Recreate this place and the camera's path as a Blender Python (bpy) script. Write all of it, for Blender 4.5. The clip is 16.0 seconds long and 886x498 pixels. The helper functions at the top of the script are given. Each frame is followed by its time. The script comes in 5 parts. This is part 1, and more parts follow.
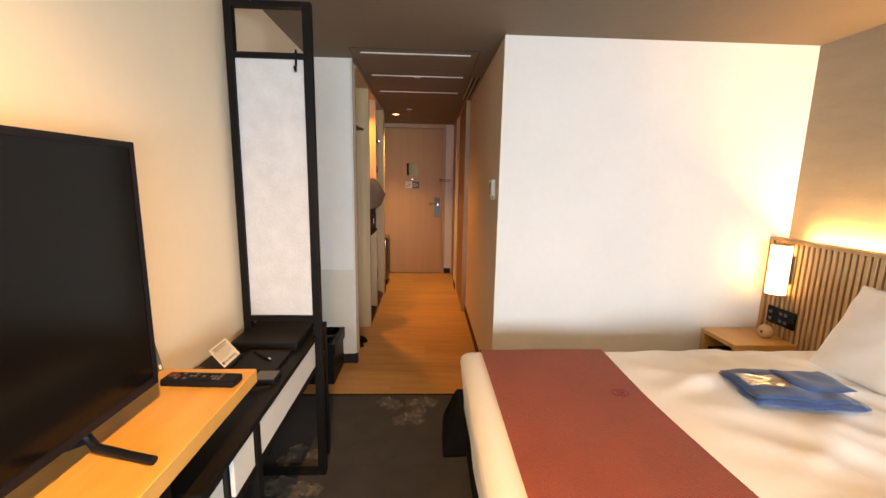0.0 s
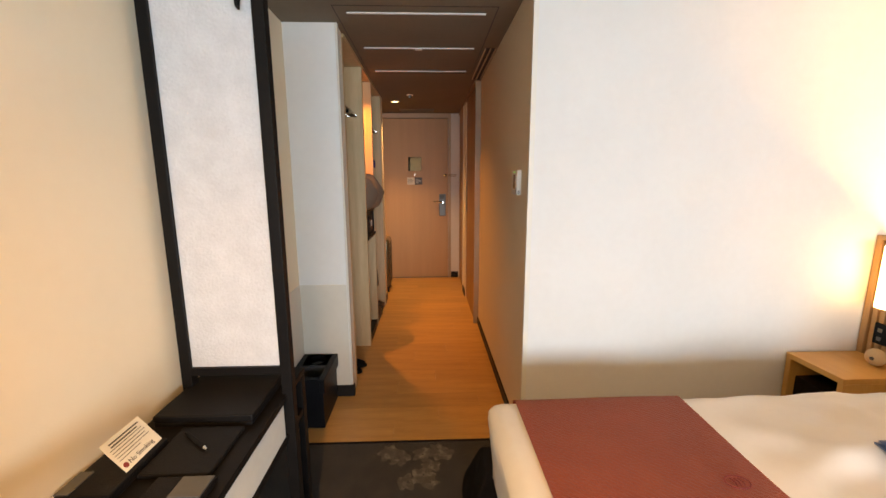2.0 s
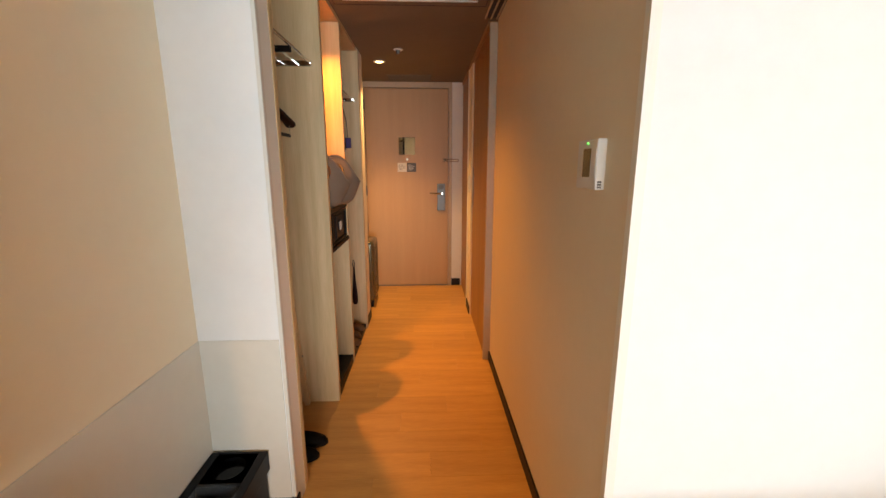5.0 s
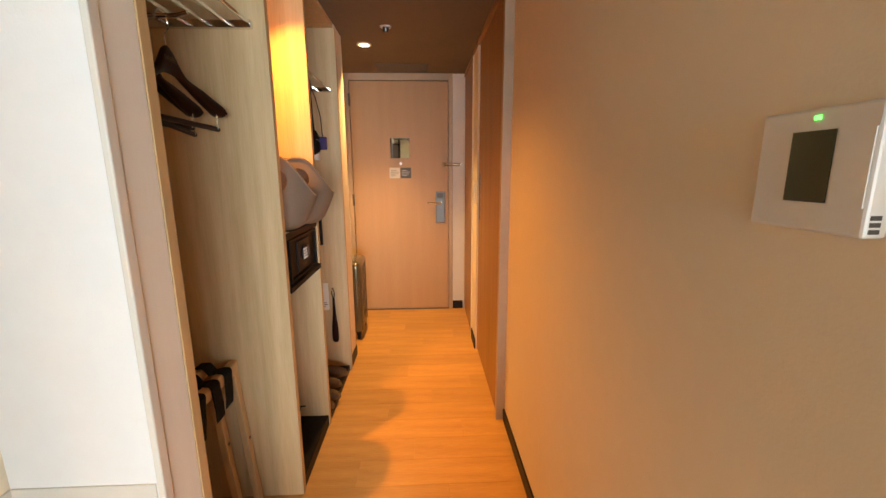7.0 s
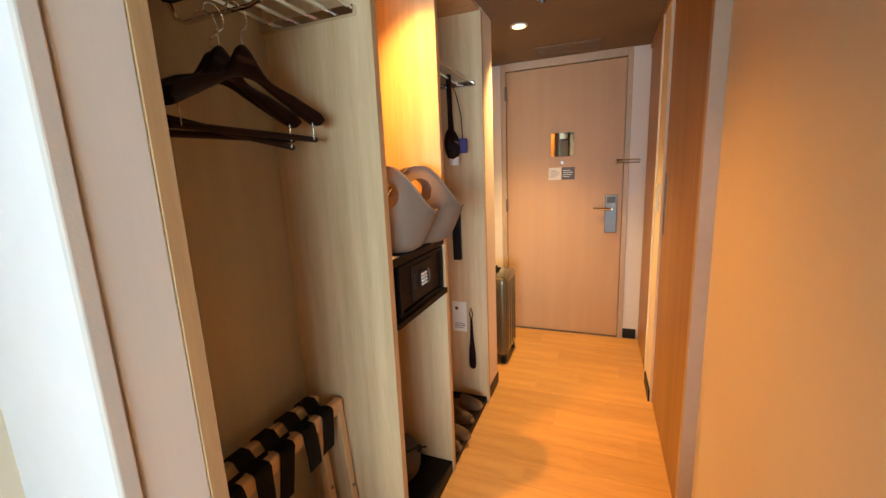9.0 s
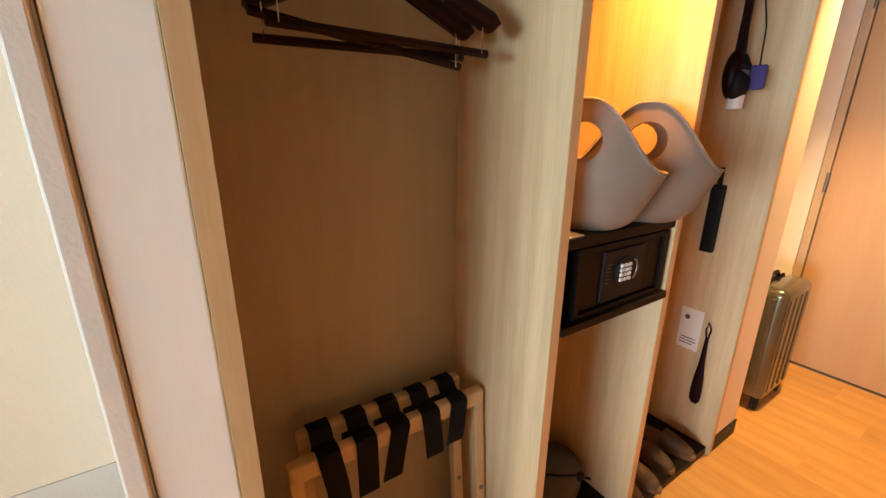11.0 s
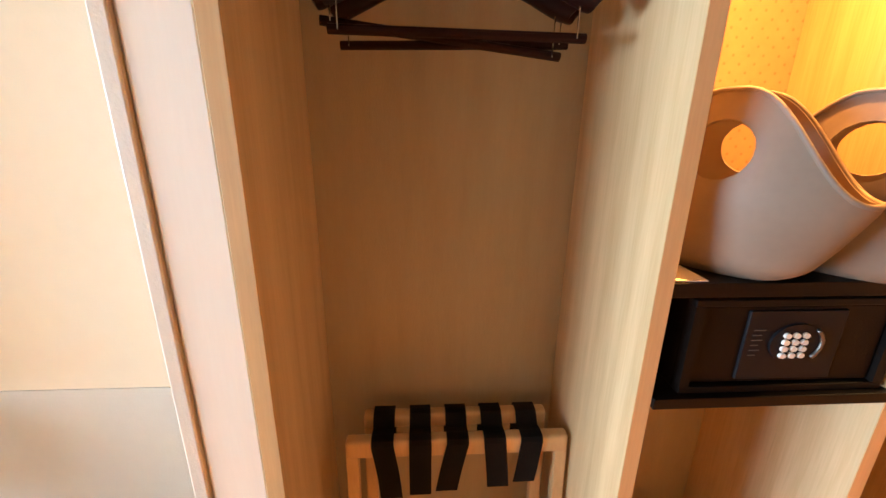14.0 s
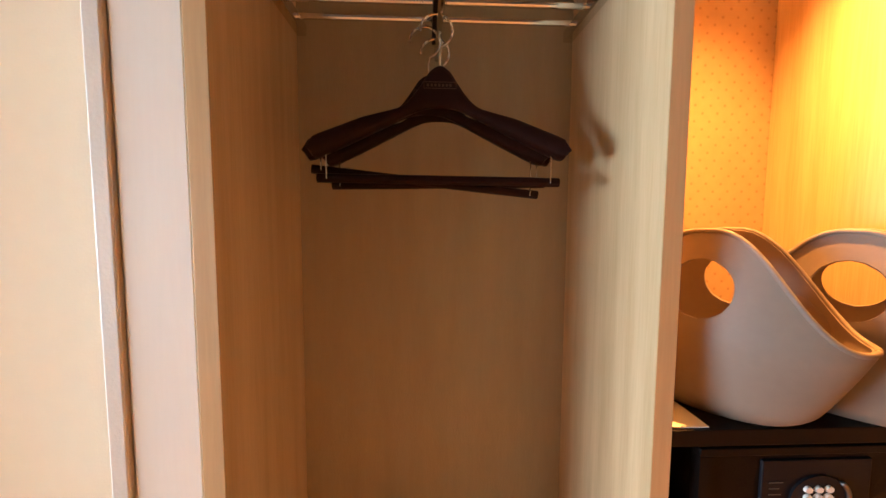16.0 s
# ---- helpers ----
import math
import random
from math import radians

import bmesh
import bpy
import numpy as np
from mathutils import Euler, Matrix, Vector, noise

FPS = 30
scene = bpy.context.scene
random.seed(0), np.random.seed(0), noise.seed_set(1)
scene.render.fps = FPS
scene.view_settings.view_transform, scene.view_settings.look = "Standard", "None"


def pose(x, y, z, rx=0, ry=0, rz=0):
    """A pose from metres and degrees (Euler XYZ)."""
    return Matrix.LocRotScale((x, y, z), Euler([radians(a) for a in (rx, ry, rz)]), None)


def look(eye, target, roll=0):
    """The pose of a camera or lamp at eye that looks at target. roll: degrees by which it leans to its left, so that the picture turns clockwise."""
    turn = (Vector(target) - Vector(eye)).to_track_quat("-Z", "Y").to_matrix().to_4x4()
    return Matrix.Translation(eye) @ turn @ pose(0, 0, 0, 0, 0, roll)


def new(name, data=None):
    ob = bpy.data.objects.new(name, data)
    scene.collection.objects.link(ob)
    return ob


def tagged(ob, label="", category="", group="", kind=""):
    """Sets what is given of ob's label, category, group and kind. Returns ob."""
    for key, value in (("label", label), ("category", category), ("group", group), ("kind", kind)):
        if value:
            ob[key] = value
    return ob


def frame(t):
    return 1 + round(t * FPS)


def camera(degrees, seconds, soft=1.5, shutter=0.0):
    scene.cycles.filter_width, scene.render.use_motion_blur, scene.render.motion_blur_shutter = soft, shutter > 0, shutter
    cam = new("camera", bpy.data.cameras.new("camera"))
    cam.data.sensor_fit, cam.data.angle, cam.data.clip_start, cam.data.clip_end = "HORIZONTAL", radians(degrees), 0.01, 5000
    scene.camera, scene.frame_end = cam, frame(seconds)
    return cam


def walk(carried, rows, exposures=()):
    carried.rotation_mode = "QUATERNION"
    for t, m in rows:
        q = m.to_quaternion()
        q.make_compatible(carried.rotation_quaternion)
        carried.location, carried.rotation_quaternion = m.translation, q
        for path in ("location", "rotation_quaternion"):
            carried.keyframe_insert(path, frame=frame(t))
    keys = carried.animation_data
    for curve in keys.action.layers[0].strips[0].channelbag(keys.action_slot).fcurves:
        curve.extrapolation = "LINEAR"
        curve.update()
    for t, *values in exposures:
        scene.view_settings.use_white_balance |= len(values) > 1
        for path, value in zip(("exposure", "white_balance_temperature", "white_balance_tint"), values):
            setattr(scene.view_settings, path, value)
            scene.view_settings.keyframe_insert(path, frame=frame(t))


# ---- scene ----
cam = camera(96.1, 16.0)
PATH = [
    (0, (0.001, -0.123, 1.304), (0.085, 1.847, 0.971), 1.1),
    (0.5, (0.032, -0.012, 1.301), (0.097, 1.957, 0.958), 0.5),
    (1, (-0.004, 0.104, 1.299), (0.112, 2.078, 1.0), 0.1),
    (1.5, (-0.045, 0.234, 1.297), (0.081, 2.202, 0.965), -0.1),
    (2, (-0.028, 0.383, 1.284), (0.041, 2.351, 0.935), -0.2),
    (2.5, (-0.009, 0.539, 1.284), (0.028, 2.501, 0.895), -0.1),
    (3, (-0.049, 0.709, 1.268), (0.046, 2.667, 0.872), 0.0),
    (3.5, (-0.073, 0.871, 1.259), (0.021, 2.821, 0.826), -0.2),
    (4, (-0.046, 1.019, 1.259), (0.025, 2.975, 0.849), 0.2),
    (6.5, (0.007, 1.804, 1.256), (0.104, 3.762, 0.857), -0.2),
    (7, (0.011, 1.931, 1.265), (0.097, 3.892, 0.882), -0.3),
    (7.5, (0.075, 2.048, 1.278), (0.074, 4.017, 0.926), -0.7),
    (8, (0.068, 2.158, 1.276), (-0.083, 4.117, 0.904), -1.4),
    (8.5, (0.053, 2.275, 1.28), (-0.36, 4.198, 0.921), -2.2),
    (9, (0.082, 2.346, 1.294), (-0.652, 4.169, 0.92), -2.5),
    (9.5, (0.077, 2.411, 1.287), (-0.918, 4.096, 0.873), -2.1),
    (10, (0.018, 2.519, 1.269), (-1.212, 4.036, 0.838), -1.3),
    (12.5, (0.033, 2.912, 1.249), (-1.770, 3.297, 0.474), 1.4),
    (13, (0.027, 2.954, 1.245), (-1.805, 3.219, 0.489), 1.7),
    (13.5, (0.034, 2.975, 1.247), (-1.835, 3.132, 0.552), 1.1),
    (14, (0.040, 2.978, 1.266), (-1.866, 3.100, 0.672), 0.8),
    (14.5, (0.037, 2.971, 1.277), (-1.894, 3.090, 0.769), 1.0),
    (15, (0.033, 2.975, 1.293), (-1.924, 3.086, 0.899), 1.1),
    (15.5, (0.026, 2.993, 1.315), (-1.953, 3.104, 1.048), 0.9),
    (16, (0.024, 3.016, 1.339), (-1.967, 3.108, 1.176), 0.3),
]
EXPOSURE = [(0, -0.05, 8400, 20), (2, -0.05, 8300, 19), (4, 0.25, 8600, 20), (6.5, 0.58, 8500, 17), (7.5, 0.88, 8100, 15), (8.5, 0.9, 7100, 9), (9, 0.95, 6950, 8), (10, 1.0, 7100, 10), (12.5, 1.66, 6700, 9), (14, 1.76, 6900, 13), (16, 1.5, 7000, 17)]
walk(cam, [(t, look(eye, target, roll)) for t, eye, target, roll in PATH], EXPOSURE)

# ---- world and light ----
world = bpy.data.worlds.new("world")
scene.world = world
world.use_nodes = True
sky = world.node_tree.nodes.new("ShaderNodeTexSky")
sky.sky_type, sky.sun_disc, sky.sun_elevation, sky.sun_rotation = "NISHITA", False, radians(35), radians(150)
world.node_tree.links.new(sky.outputs["Color"], world.node_tree.nodes["Background"].inputs["Color"])
world.node_tree.nodes["Background"].inputs["Strength"].default_value = 0.1


def lamp(name, kind, energy, colour, m, **options):
    data = bpy.data.lights.new(name, kind)
    data.energy, data.color = energy, colour
    for key, value in options.items():
        if key == "size":
            data.shape, data.size, data.size_y = "RECTANGLE", *value
        elif key == "radius":
            data.shadow_soft_size = value
        elif key == "cone":
            data.spot_size, data.spot_blend = radians(value[0]), value[1]
    ob = new(name, data)
    ob.matrix_world = m
    return ob


WARM = (1.0, 0.63, 0.26)
lamp("window_light", "AREA", 152, (0.53, 0.765, 1.02), look((0.85, -1.72, 0.98), (0.85, 2.0, 0.93)), size=(2.2, 0.74))
lamp("niche_spot", "SPOT", 70, (1.0, 0.42, 0.10), look((-0.605, 3.572, 2.035), (-0.15, 3.575, 0.0)), radius=0.016, cone=(108, 1.0))
lamp("entry_spot", "SPOT", 88, WARM, look((-0.370, 4.73, 2.05), (-0.370, 4.73, 0.0)), radius=0.03, cone=(100, 1.0))
# assumed lamp, fixture unseen; warms the left wall, table and bed
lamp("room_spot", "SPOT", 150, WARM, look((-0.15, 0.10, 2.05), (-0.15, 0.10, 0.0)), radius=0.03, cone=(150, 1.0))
lamp("headboard_glow", "AREA", 42, (1.0, 0.62, 0.27), look((2.095, 1.0, 1.0), (2.07, 1.0, 2.0)), size=(1.95, 0.03))

# ---- materials ----


def material(name, colour, rough=0.6, metal=0.0, other=None, scale=6.0, stretch=(1, 1, 1), amount=0.5, bump=0.0, bump_scale=120.0, spread=0.0, sheen=0.0, coat=0.0, emit=0.0, spec=0.5):
    """Principled material: colour drifts to other by noise at two scales, with fine relief; spread: change of value from piece to piece."""
    m = bpy.data.materials.new(name)
    m.use_nodes = True
    n, l = m.node_tree.nodes, m.node_tree.links
    b = n["Principled BSDF"]
    b.inputs["Roughness"].default_value, b.inputs["Metallic"].default_value = rough, metal
    b.inputs["Sheen Weight"].default_value, b.inputs["Coat Weight"].default_value = sheen, coat
    b.inputs["Specular IOR Level"].default_value = spec
    other = other or tuple(c * 0.82 for c in colour)
    co = n.new("ShaderNodeTexCoord")
    mp = n.new("ShaderNodeMapping")
    mp.inputs["Scale"].default_value = stretch
    l.new(co.outputs["Object"], mp.inputs["Vector"])
    big, small = n.new("ShaderNodeTexNoise"), n.new("ShaderNodeTexNoise")
    big.inputs["Scale"].default_value, small.inputs["Scale"].default_value = scale, scale * 9
    big.inputs["Detail"].default_value, small.inputs["Detail"].default_value = 4, 3
    l.new(mp.outputs[0], big.inputs["Vector"])
    l.new(mp.outputs[0], small.inputs["Vector"])
    add = n.new("ShaderNodeMath")
    add.operation = "MULTIPLY_ADD"
    l.new(small.outputs["Fac"], add.inputs[0])
    add.inputs[1].default_value = 0.5
    l.new(big.outputs["Fac"], add.inputs[2])
    ramp = n.new("ShaderNodeMapRange")
    ramp.inputs["From Min"].default_value, ramp.inputs["From Max"].default_value = 0.5, 1.0
    ramp.inputs["To Max"].default_value = 2 * amount
    l.new(add.outputs[0], ramp.inputs["Value"])
    mix = n.new("ShaderNodeMix")
    mix.data_type = "RGBA"
    mix.inputs["A"].default_value, mix.inputs["B"].default_value = (*colour, 1), (*other, 1)
    l.new(ramp.outputs[0], mix.inputs["Factor"])
    out = mix.outputs["Result"]
    if spread:
        info, hsv, rng = n.new("ShaderNodeObjectInfo"), n.new("ShaderNodeHueSaturation"), n.new("ShaderNodeMapRange")
        rng.inputs["To Min"].default_value, rng.inputs["To Max"].default_value = 1 - spread, 1 + spread
        l.new(info.outputs["Random"], rng.inputs["Value"])
        l.new(rng.outputs[0], hsv.inputs["Value"])
        l.new(out, hsv.inputs["Color"])
        out = hsv.outputs["Color"]
    l.new(out, b.inputs["Base Color"])
    if bump:
        fine, bp = n.new("ShaderNodeTexNoise"), n.new("ShaderNodeBump")
        fine.inputs["Scale"].default_value, fine.inputs["Detail"].default_value = bump_scale, 4
        l.new(mp.outputs[0], fine.inputs["Vector"])
        bp.inputs["Strength"].default_value, bp.inputs["Distance"].default_value = bump, 0.004
        l.new(fine.outputs["Fac"], bp.inputs["Height"])
        l.new(bp.outputs[0], b.inputs["Normal"])
    if emit:
        b.inputs["Emission Color"].default_value, b.inputs["Emission Strength"].default_value = (*colour, 1), emit
    return m


def woven(m, kind, scale, depth, turn=(0, 0, 0)):
    """Adds a woven relief of bands to a material."""
    n, l = m.node_tree.nodes, m.node_tree.links
    co, mp, wave, bp = n.new("ShaderNodeTexCoord"), n.new("ShaderNodeMapping"), n.new("ShaderNodeTexWave"), n.new("ShaderNodeBump")
    mp.inputs["Rotation"].default_value = [radians(a) for a in turn]
    wave.wave_type, wave.bands_direction = kind
    wave.inputs["Scale"].default_value, wave.inputs["Distortion"].default_value, wave.inputs["Detail Scale"].default_value = scale, 6.0, 4.0
    l.new(co.outputs["Object"], mp.inputs["Vector"])
    l.new(mp.outputs[0], wave.inputs["Vector"])
    l.new(wave.outputs["Fac"], bp.inputs["Height"])
    bp.inputs["Strength"].default_value, bp.inputs["Distance"].default_value = depth, 0.003
    l.new(bp.outputs[0], n["Principled BSDF"].inputs["Normal"])
    return m


# one wallpaper; cream and peach tints carry warm lamp light in their colour
M_WALL = material("wallpaper_warm_lit", (0.82, 0.705, 0.54), 0.75, other=(0.79, 0.675, 0.51), scale=3, bump=0.08, bump_scale=220)
M_WALLWHITE = material("wallpaper_white", (0.81, 0.79, 0.755), 0.75, other=(0.77, 0.75, 0.715), scale=3, bump=0.08, bump_scale=220)
M_WALLWARM = material("wallpaper_lamp_lit", (0.87, 0.735, 0.545), 0.75, other=(0.84, 0.705, 0.515), scale=3, bump=0.08, bump_scale=220)
M_WAINSCOT = material("wainscot_vinyl", (0.71, 0.655, 0.565), 0.5, other=(0.67, 0.615, 0.525), scale=3, bump=0.1, bump_scale=200)
M_HEADWALL = material("wallpaper_taupe", (0.30, 0.255, 0.19), 0.8, other=(0.26, 0.215, 0.16), scale=5, stretch=(1, 1, 4), bump=0.3, bump_scale=180)
M_CEIL = material("ceiling_taupe", (0.185, 0.145, 0.10), 0.8, other=(0.16, 0.125, 0.086), scale=3, bump=0.2, bump_scale=200)
M_CARPET = material("carpet_brown", (0.040, 0.031, 0.023), 0.95, other=(0.022, 0.017, 0.013), scale=9, amount=0.7, bump=0.8, bump_scale=350, sheen=0.15)
M_FLOWER = material("carpet_blossom", (0.24, 0.20, 0.15), 0.95, other=(0.07, 0.058, 0.043), scale=26, amount=0.9, bump=0.8, bump_scale=350, sheen=0.15)
M_FLOOR = material("floor_oak", (0.62, 0.345, 0.12), 0.36, other=(0.48, 0.25, 0.08), scale=2.2, stretch=(1, 9, 1), amount=0.55, bump=0.08, bump_scale=60, spread=0.09)
M_OAK = material("oak_pale", (0.68, 0.49, 0.275), 0.5, other=(0.53, 0.35, 0.175), scale=3.2, stretch=(9, 9, 0.4), amount=0.5, bump=0.1, bump_scale=40)
M_OAKEDGE = material("oak_edge", (0.60, 0.40, 0.20), 0.5, other=(0.50, 0.325, 0.155), scale=4, stretch=(8, 8, 0.5), amount=0.5)
M_JAMB = material("jamb_cream", (0.82, 0.78, 0.69), 0.55, other=(0.78, 0.74, 0.65), scale=3, stretch=(6, 6, 0.5))
M_DOOR = material("door_oak", (0.54, 0.335, 0.175), 0.48, other=(0.48, 0.295, 0.15), scale=2.5, stretch=(7, 7, 0.4), amount=0.35, bump=0.06, bump_scale=40)
M_SLIDE = material("sliding_oak", (0.40, 0.215, 0.085), 0.45, other=(0.30, 0.155, 0.06), scale=2.5, stretch=(8, 8, 0.4), amount=0.6, bump=0.08, bump_scale=40)
M_DOORFRAME = material("door_frame_paint", (0.55, 0.42, 0.29), 0.45, scale=3)
M_STEEL = material("brushed_steel", (0.20, 0.19, 0.175), 0.45, 1.0, scale=20, stretch=(1, 1, 8), amount=0.3)
M_CHROME = material("chrome", (0.75, 0.74, 0.72), 0.12, 1.0, scale=5, amount=0.1)
M_BLACKBASE = material("skirting_black", (0.012, 0.010, 0.009), 0.5, spec=0.3, scale=8)
M_CLOSETBACK = material("closet_wallpaper", (0.40, 0.325, 0.215), 0.8, other=(0.36, 0.29, 0.19), scale=4, stretch=(6, 6, 0.7), bump=0.35, bump_scale=160)
M_DARKWOOD = material("dark_lacquer", (0.006, 0.0035, 0.0026), 0.45, spec=0.12, other=(0.008, 0.0045, 0.003), scale=6, stretch=(1, 6, 1))
M_BLACKMETAL = material("black_metal", (0.006, 0.005, 0.0045), 0.5, 0.0, spec=0.14, other=(0.009, 0.007, 0.006), scale=12, bump=0.05, bump_scale=300)
M_LINEN = material("white_linen", (0.82, 0.79, 0.74), 0.85, other=(0.77, 0.73, 0.68), scale=4, amount=0.4, bump=0.06, bump_scale=260, sheen=0.2)
M_RUNNER = material("rust_weave", (0.52, 0.115, 0.060), 0.85, other=(0.45, 0.095, 0.048), scale=5, amount=0.5, sheen=0.25)
M_ROBE = material("blue_cotton", (0.022, 0.075, 0.215), 0.85, other=(0.016, 0.05, 0.15), scale=14, amount=0.6, bump=0.4, bump_scale=200, sheen=0.3)
M_TABLE = material("table_oak", (0.66, 0.36, 0.105), 0.4, other=(0.58, 0.30, 0.08), scale=2.6, stretch=(9, 1, 1), amount=0.5, bump=0.05, bump_scale=50, coat=0.15)
M_GLOSSBLACK = material("tv_glass", (0.004, 0.0035, 0.003), 0.16, spec=0.18, scale=3)
M_TVFRAME = material("tv_bezel", (0.008, 0.008, 0.010), 0.45, spec=0.15, scale=10)
M_PLASTICWHITE = material("white_plastic", (0.75, 0.72, 0.66), 0.4, scale=10, amount=0.2)
M_SCREENPAPER = material("washi_panel", (0.64, 0.62, 0.61), 0.8, other=(0.56, 0.54, 0.53), scale=14, amount=0.6, bump=0.5, bump_scale=130)
M_DRAWER = material("drawer_white", (0.66, 0.63, 0.57), 0.5, scale=5, amount=0.3)
M_LEATHER = material("black_leather", (0.008, 0.0065, 0.006), 0.5, spec=0.18, scale=20, bump=0.3, bump_scale=260)
M_FELT = material("basket_felt", (0.20, 0.152, 0.112), 0.6, other=(0.17, 0.13, 0.095), scale=9, amount=0.4, bump=0.05, bump_scale=220)
M_SAFE = material("safe_metal", (0.0055, 0.0036, 0.003), 0.45, spec=0.12, other=(0.005, 0.0035, 0.003), scale=10, bump=0.15, bump_scale=350)
M_HANGER = material("hanger_wood", (0.018, 0.0042, 0.003), 0.45, other=(0.011, 0.003, 0.002), scale=5, stretch=(2, 1, 6), spec=0.12)
M_BEECH = material("beech", (0.60, 0.41, 0.22), 0.5, other=(0.50, 0.33, 0.165), scale=5, stretch=(3, 3, 0.6), amount=0.5)
M_OCHRE = material("faded_print", (0.07, 0.04, 0.02), 0.7, scale=10)
M_STRAP = material("black_webbing", (0.008, 0.006, 0.006), 0.85, spec=0.15, other=(0.005, 0.004, 0.004), scale=30, bump=0.4, bump_scale=500)
M_LAMP = material("lamp_shade", (1.0, 0.74, 0.38), 0.6, scale=4, amount=0.05, emit=8.0)
M_LED = material("led_disc", (1.0, 0.70, 0.34), 0.5, amount=0.0, emit=7.0)
M_PAPER = material("card_paper", (0.80, 0.76, 0.66), 0.7, scale=10, amount=0.2)
M_INK = material("ink", (0.09, 0.075, 0.06), 0.8, scale=10)
M_REDINK = material("red_ink", (0.28, 0.03, 0.025), 0.8, scale=10)
M_SUITCASE = material("suitcase_shell", (0.16, 0.14, 0.085), 0.22, 0.6, other=(0.11, 0.095, 0.055), scale=6, coat=0.3)
M_RUBBER = material("rubber", (0.007, 0.006, 0.006), 0.6, spec=0.18, scale=10)
M_GREYCARD = material("grey_plastic", (0.10, 0.095, 0.088), 0.5, scale=10)
M_SLAT = material("slat_wood", (0.50, 0.295, 0.13), 0.5, other=(0.40, 0.22, 0.09), scale=3, stretch=(6, 6, 0.5), amount=0.5, spread=0.06)
M_SLATBACK = material("slat_backing", (0.11, 0.058, 0.024), 0.6, scale=4)
M_FILM = material("clear_film", (0.75, 0.72, 0.68), 0.12, 0.6, other=(0.6, 0.55, 0.5), scale=18, amount=0.6, bump=0.7, bump_scale=25)
M_TAN = material("tan_shoe", (0.17, 0.095, 0.05), 0.6, scale=12, bump=0.3)
M_POUCH = material("grey_nylon", (0.055, 0.047, 0.042), 0.5, other=(0.035, 0.030, 0.027), scale=12, bump=0.2)
M_GREEN = material("green_led", (0.05, 0.9, 0.15), 0.5, emit=2.0)
M_LCD = material("lcd_olive", (0.07, 0.065, 0.03), 0.12, scale=5)
M_PLUM = material("purple_cloth", (0.06, 0.045, 0.16), 0.8, scale=12)
woven(M_RUNNER, ("BANDS", "DIAGONAL"), 34, 0.5)

# niche wallpaper: fine lattice of dots
M_NICHE = material("niche_wallpaper", (0.52, 0.35, 0.19), 0.7, other=(0.45, 0.30, 0.155), scale=6)
_n, _l = M_NICHE.node_tree.nodes, M_NICHE.node_tree.links
_co, _vor, _rg, _mx = _n.new("ShaderNodeTexCoord"), _n.new("ShaderNodeTexVoronoi"), _n.new("ShaderNodeMapRange"), _n.new("ShaderNodeMix")
_vor.inputs["Scale"].default_value, _vor.inputs["Randomness"].default_value = 42, 0.06
_rg.inputs["From Min"].default_value, _rg.inputs["From Max"].default_value, _rg.inputs["To Min"].default_value, _rg.inputs["To Max"].default_value = 0.09, 0.16, 0.55, 0.0
_mx.data_type = "RGBA"
_mx.inputs["B"].default_value = (0.27, 0.15, 0.06, 1)
_mp = _n.new("ShaderNodeMapping")
_mp.vector_type = "POINT"
_mp.inputs["Location"].default_value, _mp.inputs["Rotation"].default_value, _mp.inputs["Scale"].default_value = (0, 0, 0), (radians(45), 0, 0), (0, 1, 1)
_l.new(_co.outputs["Object"], _mp.inputs["Vector"])
_l.new(_mp.outputs[0], _vor.inputs["Vector"])
_l.new(_vor.outputs["Distance"], _rg.inputs["Value"])
_l.new(_rg.outputs[0], _mx.inputs["Factor"])
_src = _n["Principled BSDF"].inputs["Base Color"].links[0].from_socket
_l.new(_src, _mx.inputs["A"])
_l.new(_mx.outputs["Result"], _n["Principled BSDF"].inputs["Base Color"])

M_GLASS = bpy.data.materials.new("window_glass")
M_GLASS.use_nodes = True
_b = M_GLASS.node_tree.nodes["Principled BSDF"]
_b.inputs["Transmission Weight"].default_value, _b.inputs["Roughness"].default_value, _b.inputs["Base Color"].default_value = 1.0, 0.02, (0.95, 0.97, 0.97, 1)
M_LINER = bpy.data.materials.new("clear_liner")
M_LINER.use_nodes = True
_b = M_LINER.node_tree.nodes["Principled BSDF"]
_b.inputs["Transmission Weight"].default_value, _b.inputs["Roughness"].default_value, _b.inputs["IOR"].default_value = 0.95, 0.08, 1.15
M_MIRROR = material("mirror", (0.40, 0.37, 0.31), 0.03, 1.0, amount=0.0)

# ---- building blocks ----


def box(bm, x0, x1, y0, y1, z0, z1, bevel=0.0, segments=2):
    made = bmesh.ops.create_cube(bm, size=1.0, matrix=Matrix.LocRotScale(((x0 + x1) / 2, (y0 + y1) / 2, (z0 + z1) / 2), None, (abs(x1 - x0), abs(y1 - y0), abs(z1 - z0))))
    if bevel:
        edges = list({e for v in made["verts"] for e in v.link_edges})
        bmesh.ops.bevel(bm, geom=edges, offset=bevel, segments=segments, profile=0.5, affect="EDGES")
    return bm


def rod(bm, a, b, r, r2=None, segments=12):
    a, b = Vector(a), Vector(b)
    m = Matrix.Translation((a + b) / 2) @ (b - a).to_track_quat("Z", "Y").to_matrix().to_4x4()
    bmesh.ops.create_cone(bm, cap_ends=True, segments=segments, radius1=r, radius2=r if r2 is None else r2, depth=(b - a).length, matrix=m)
    return bm


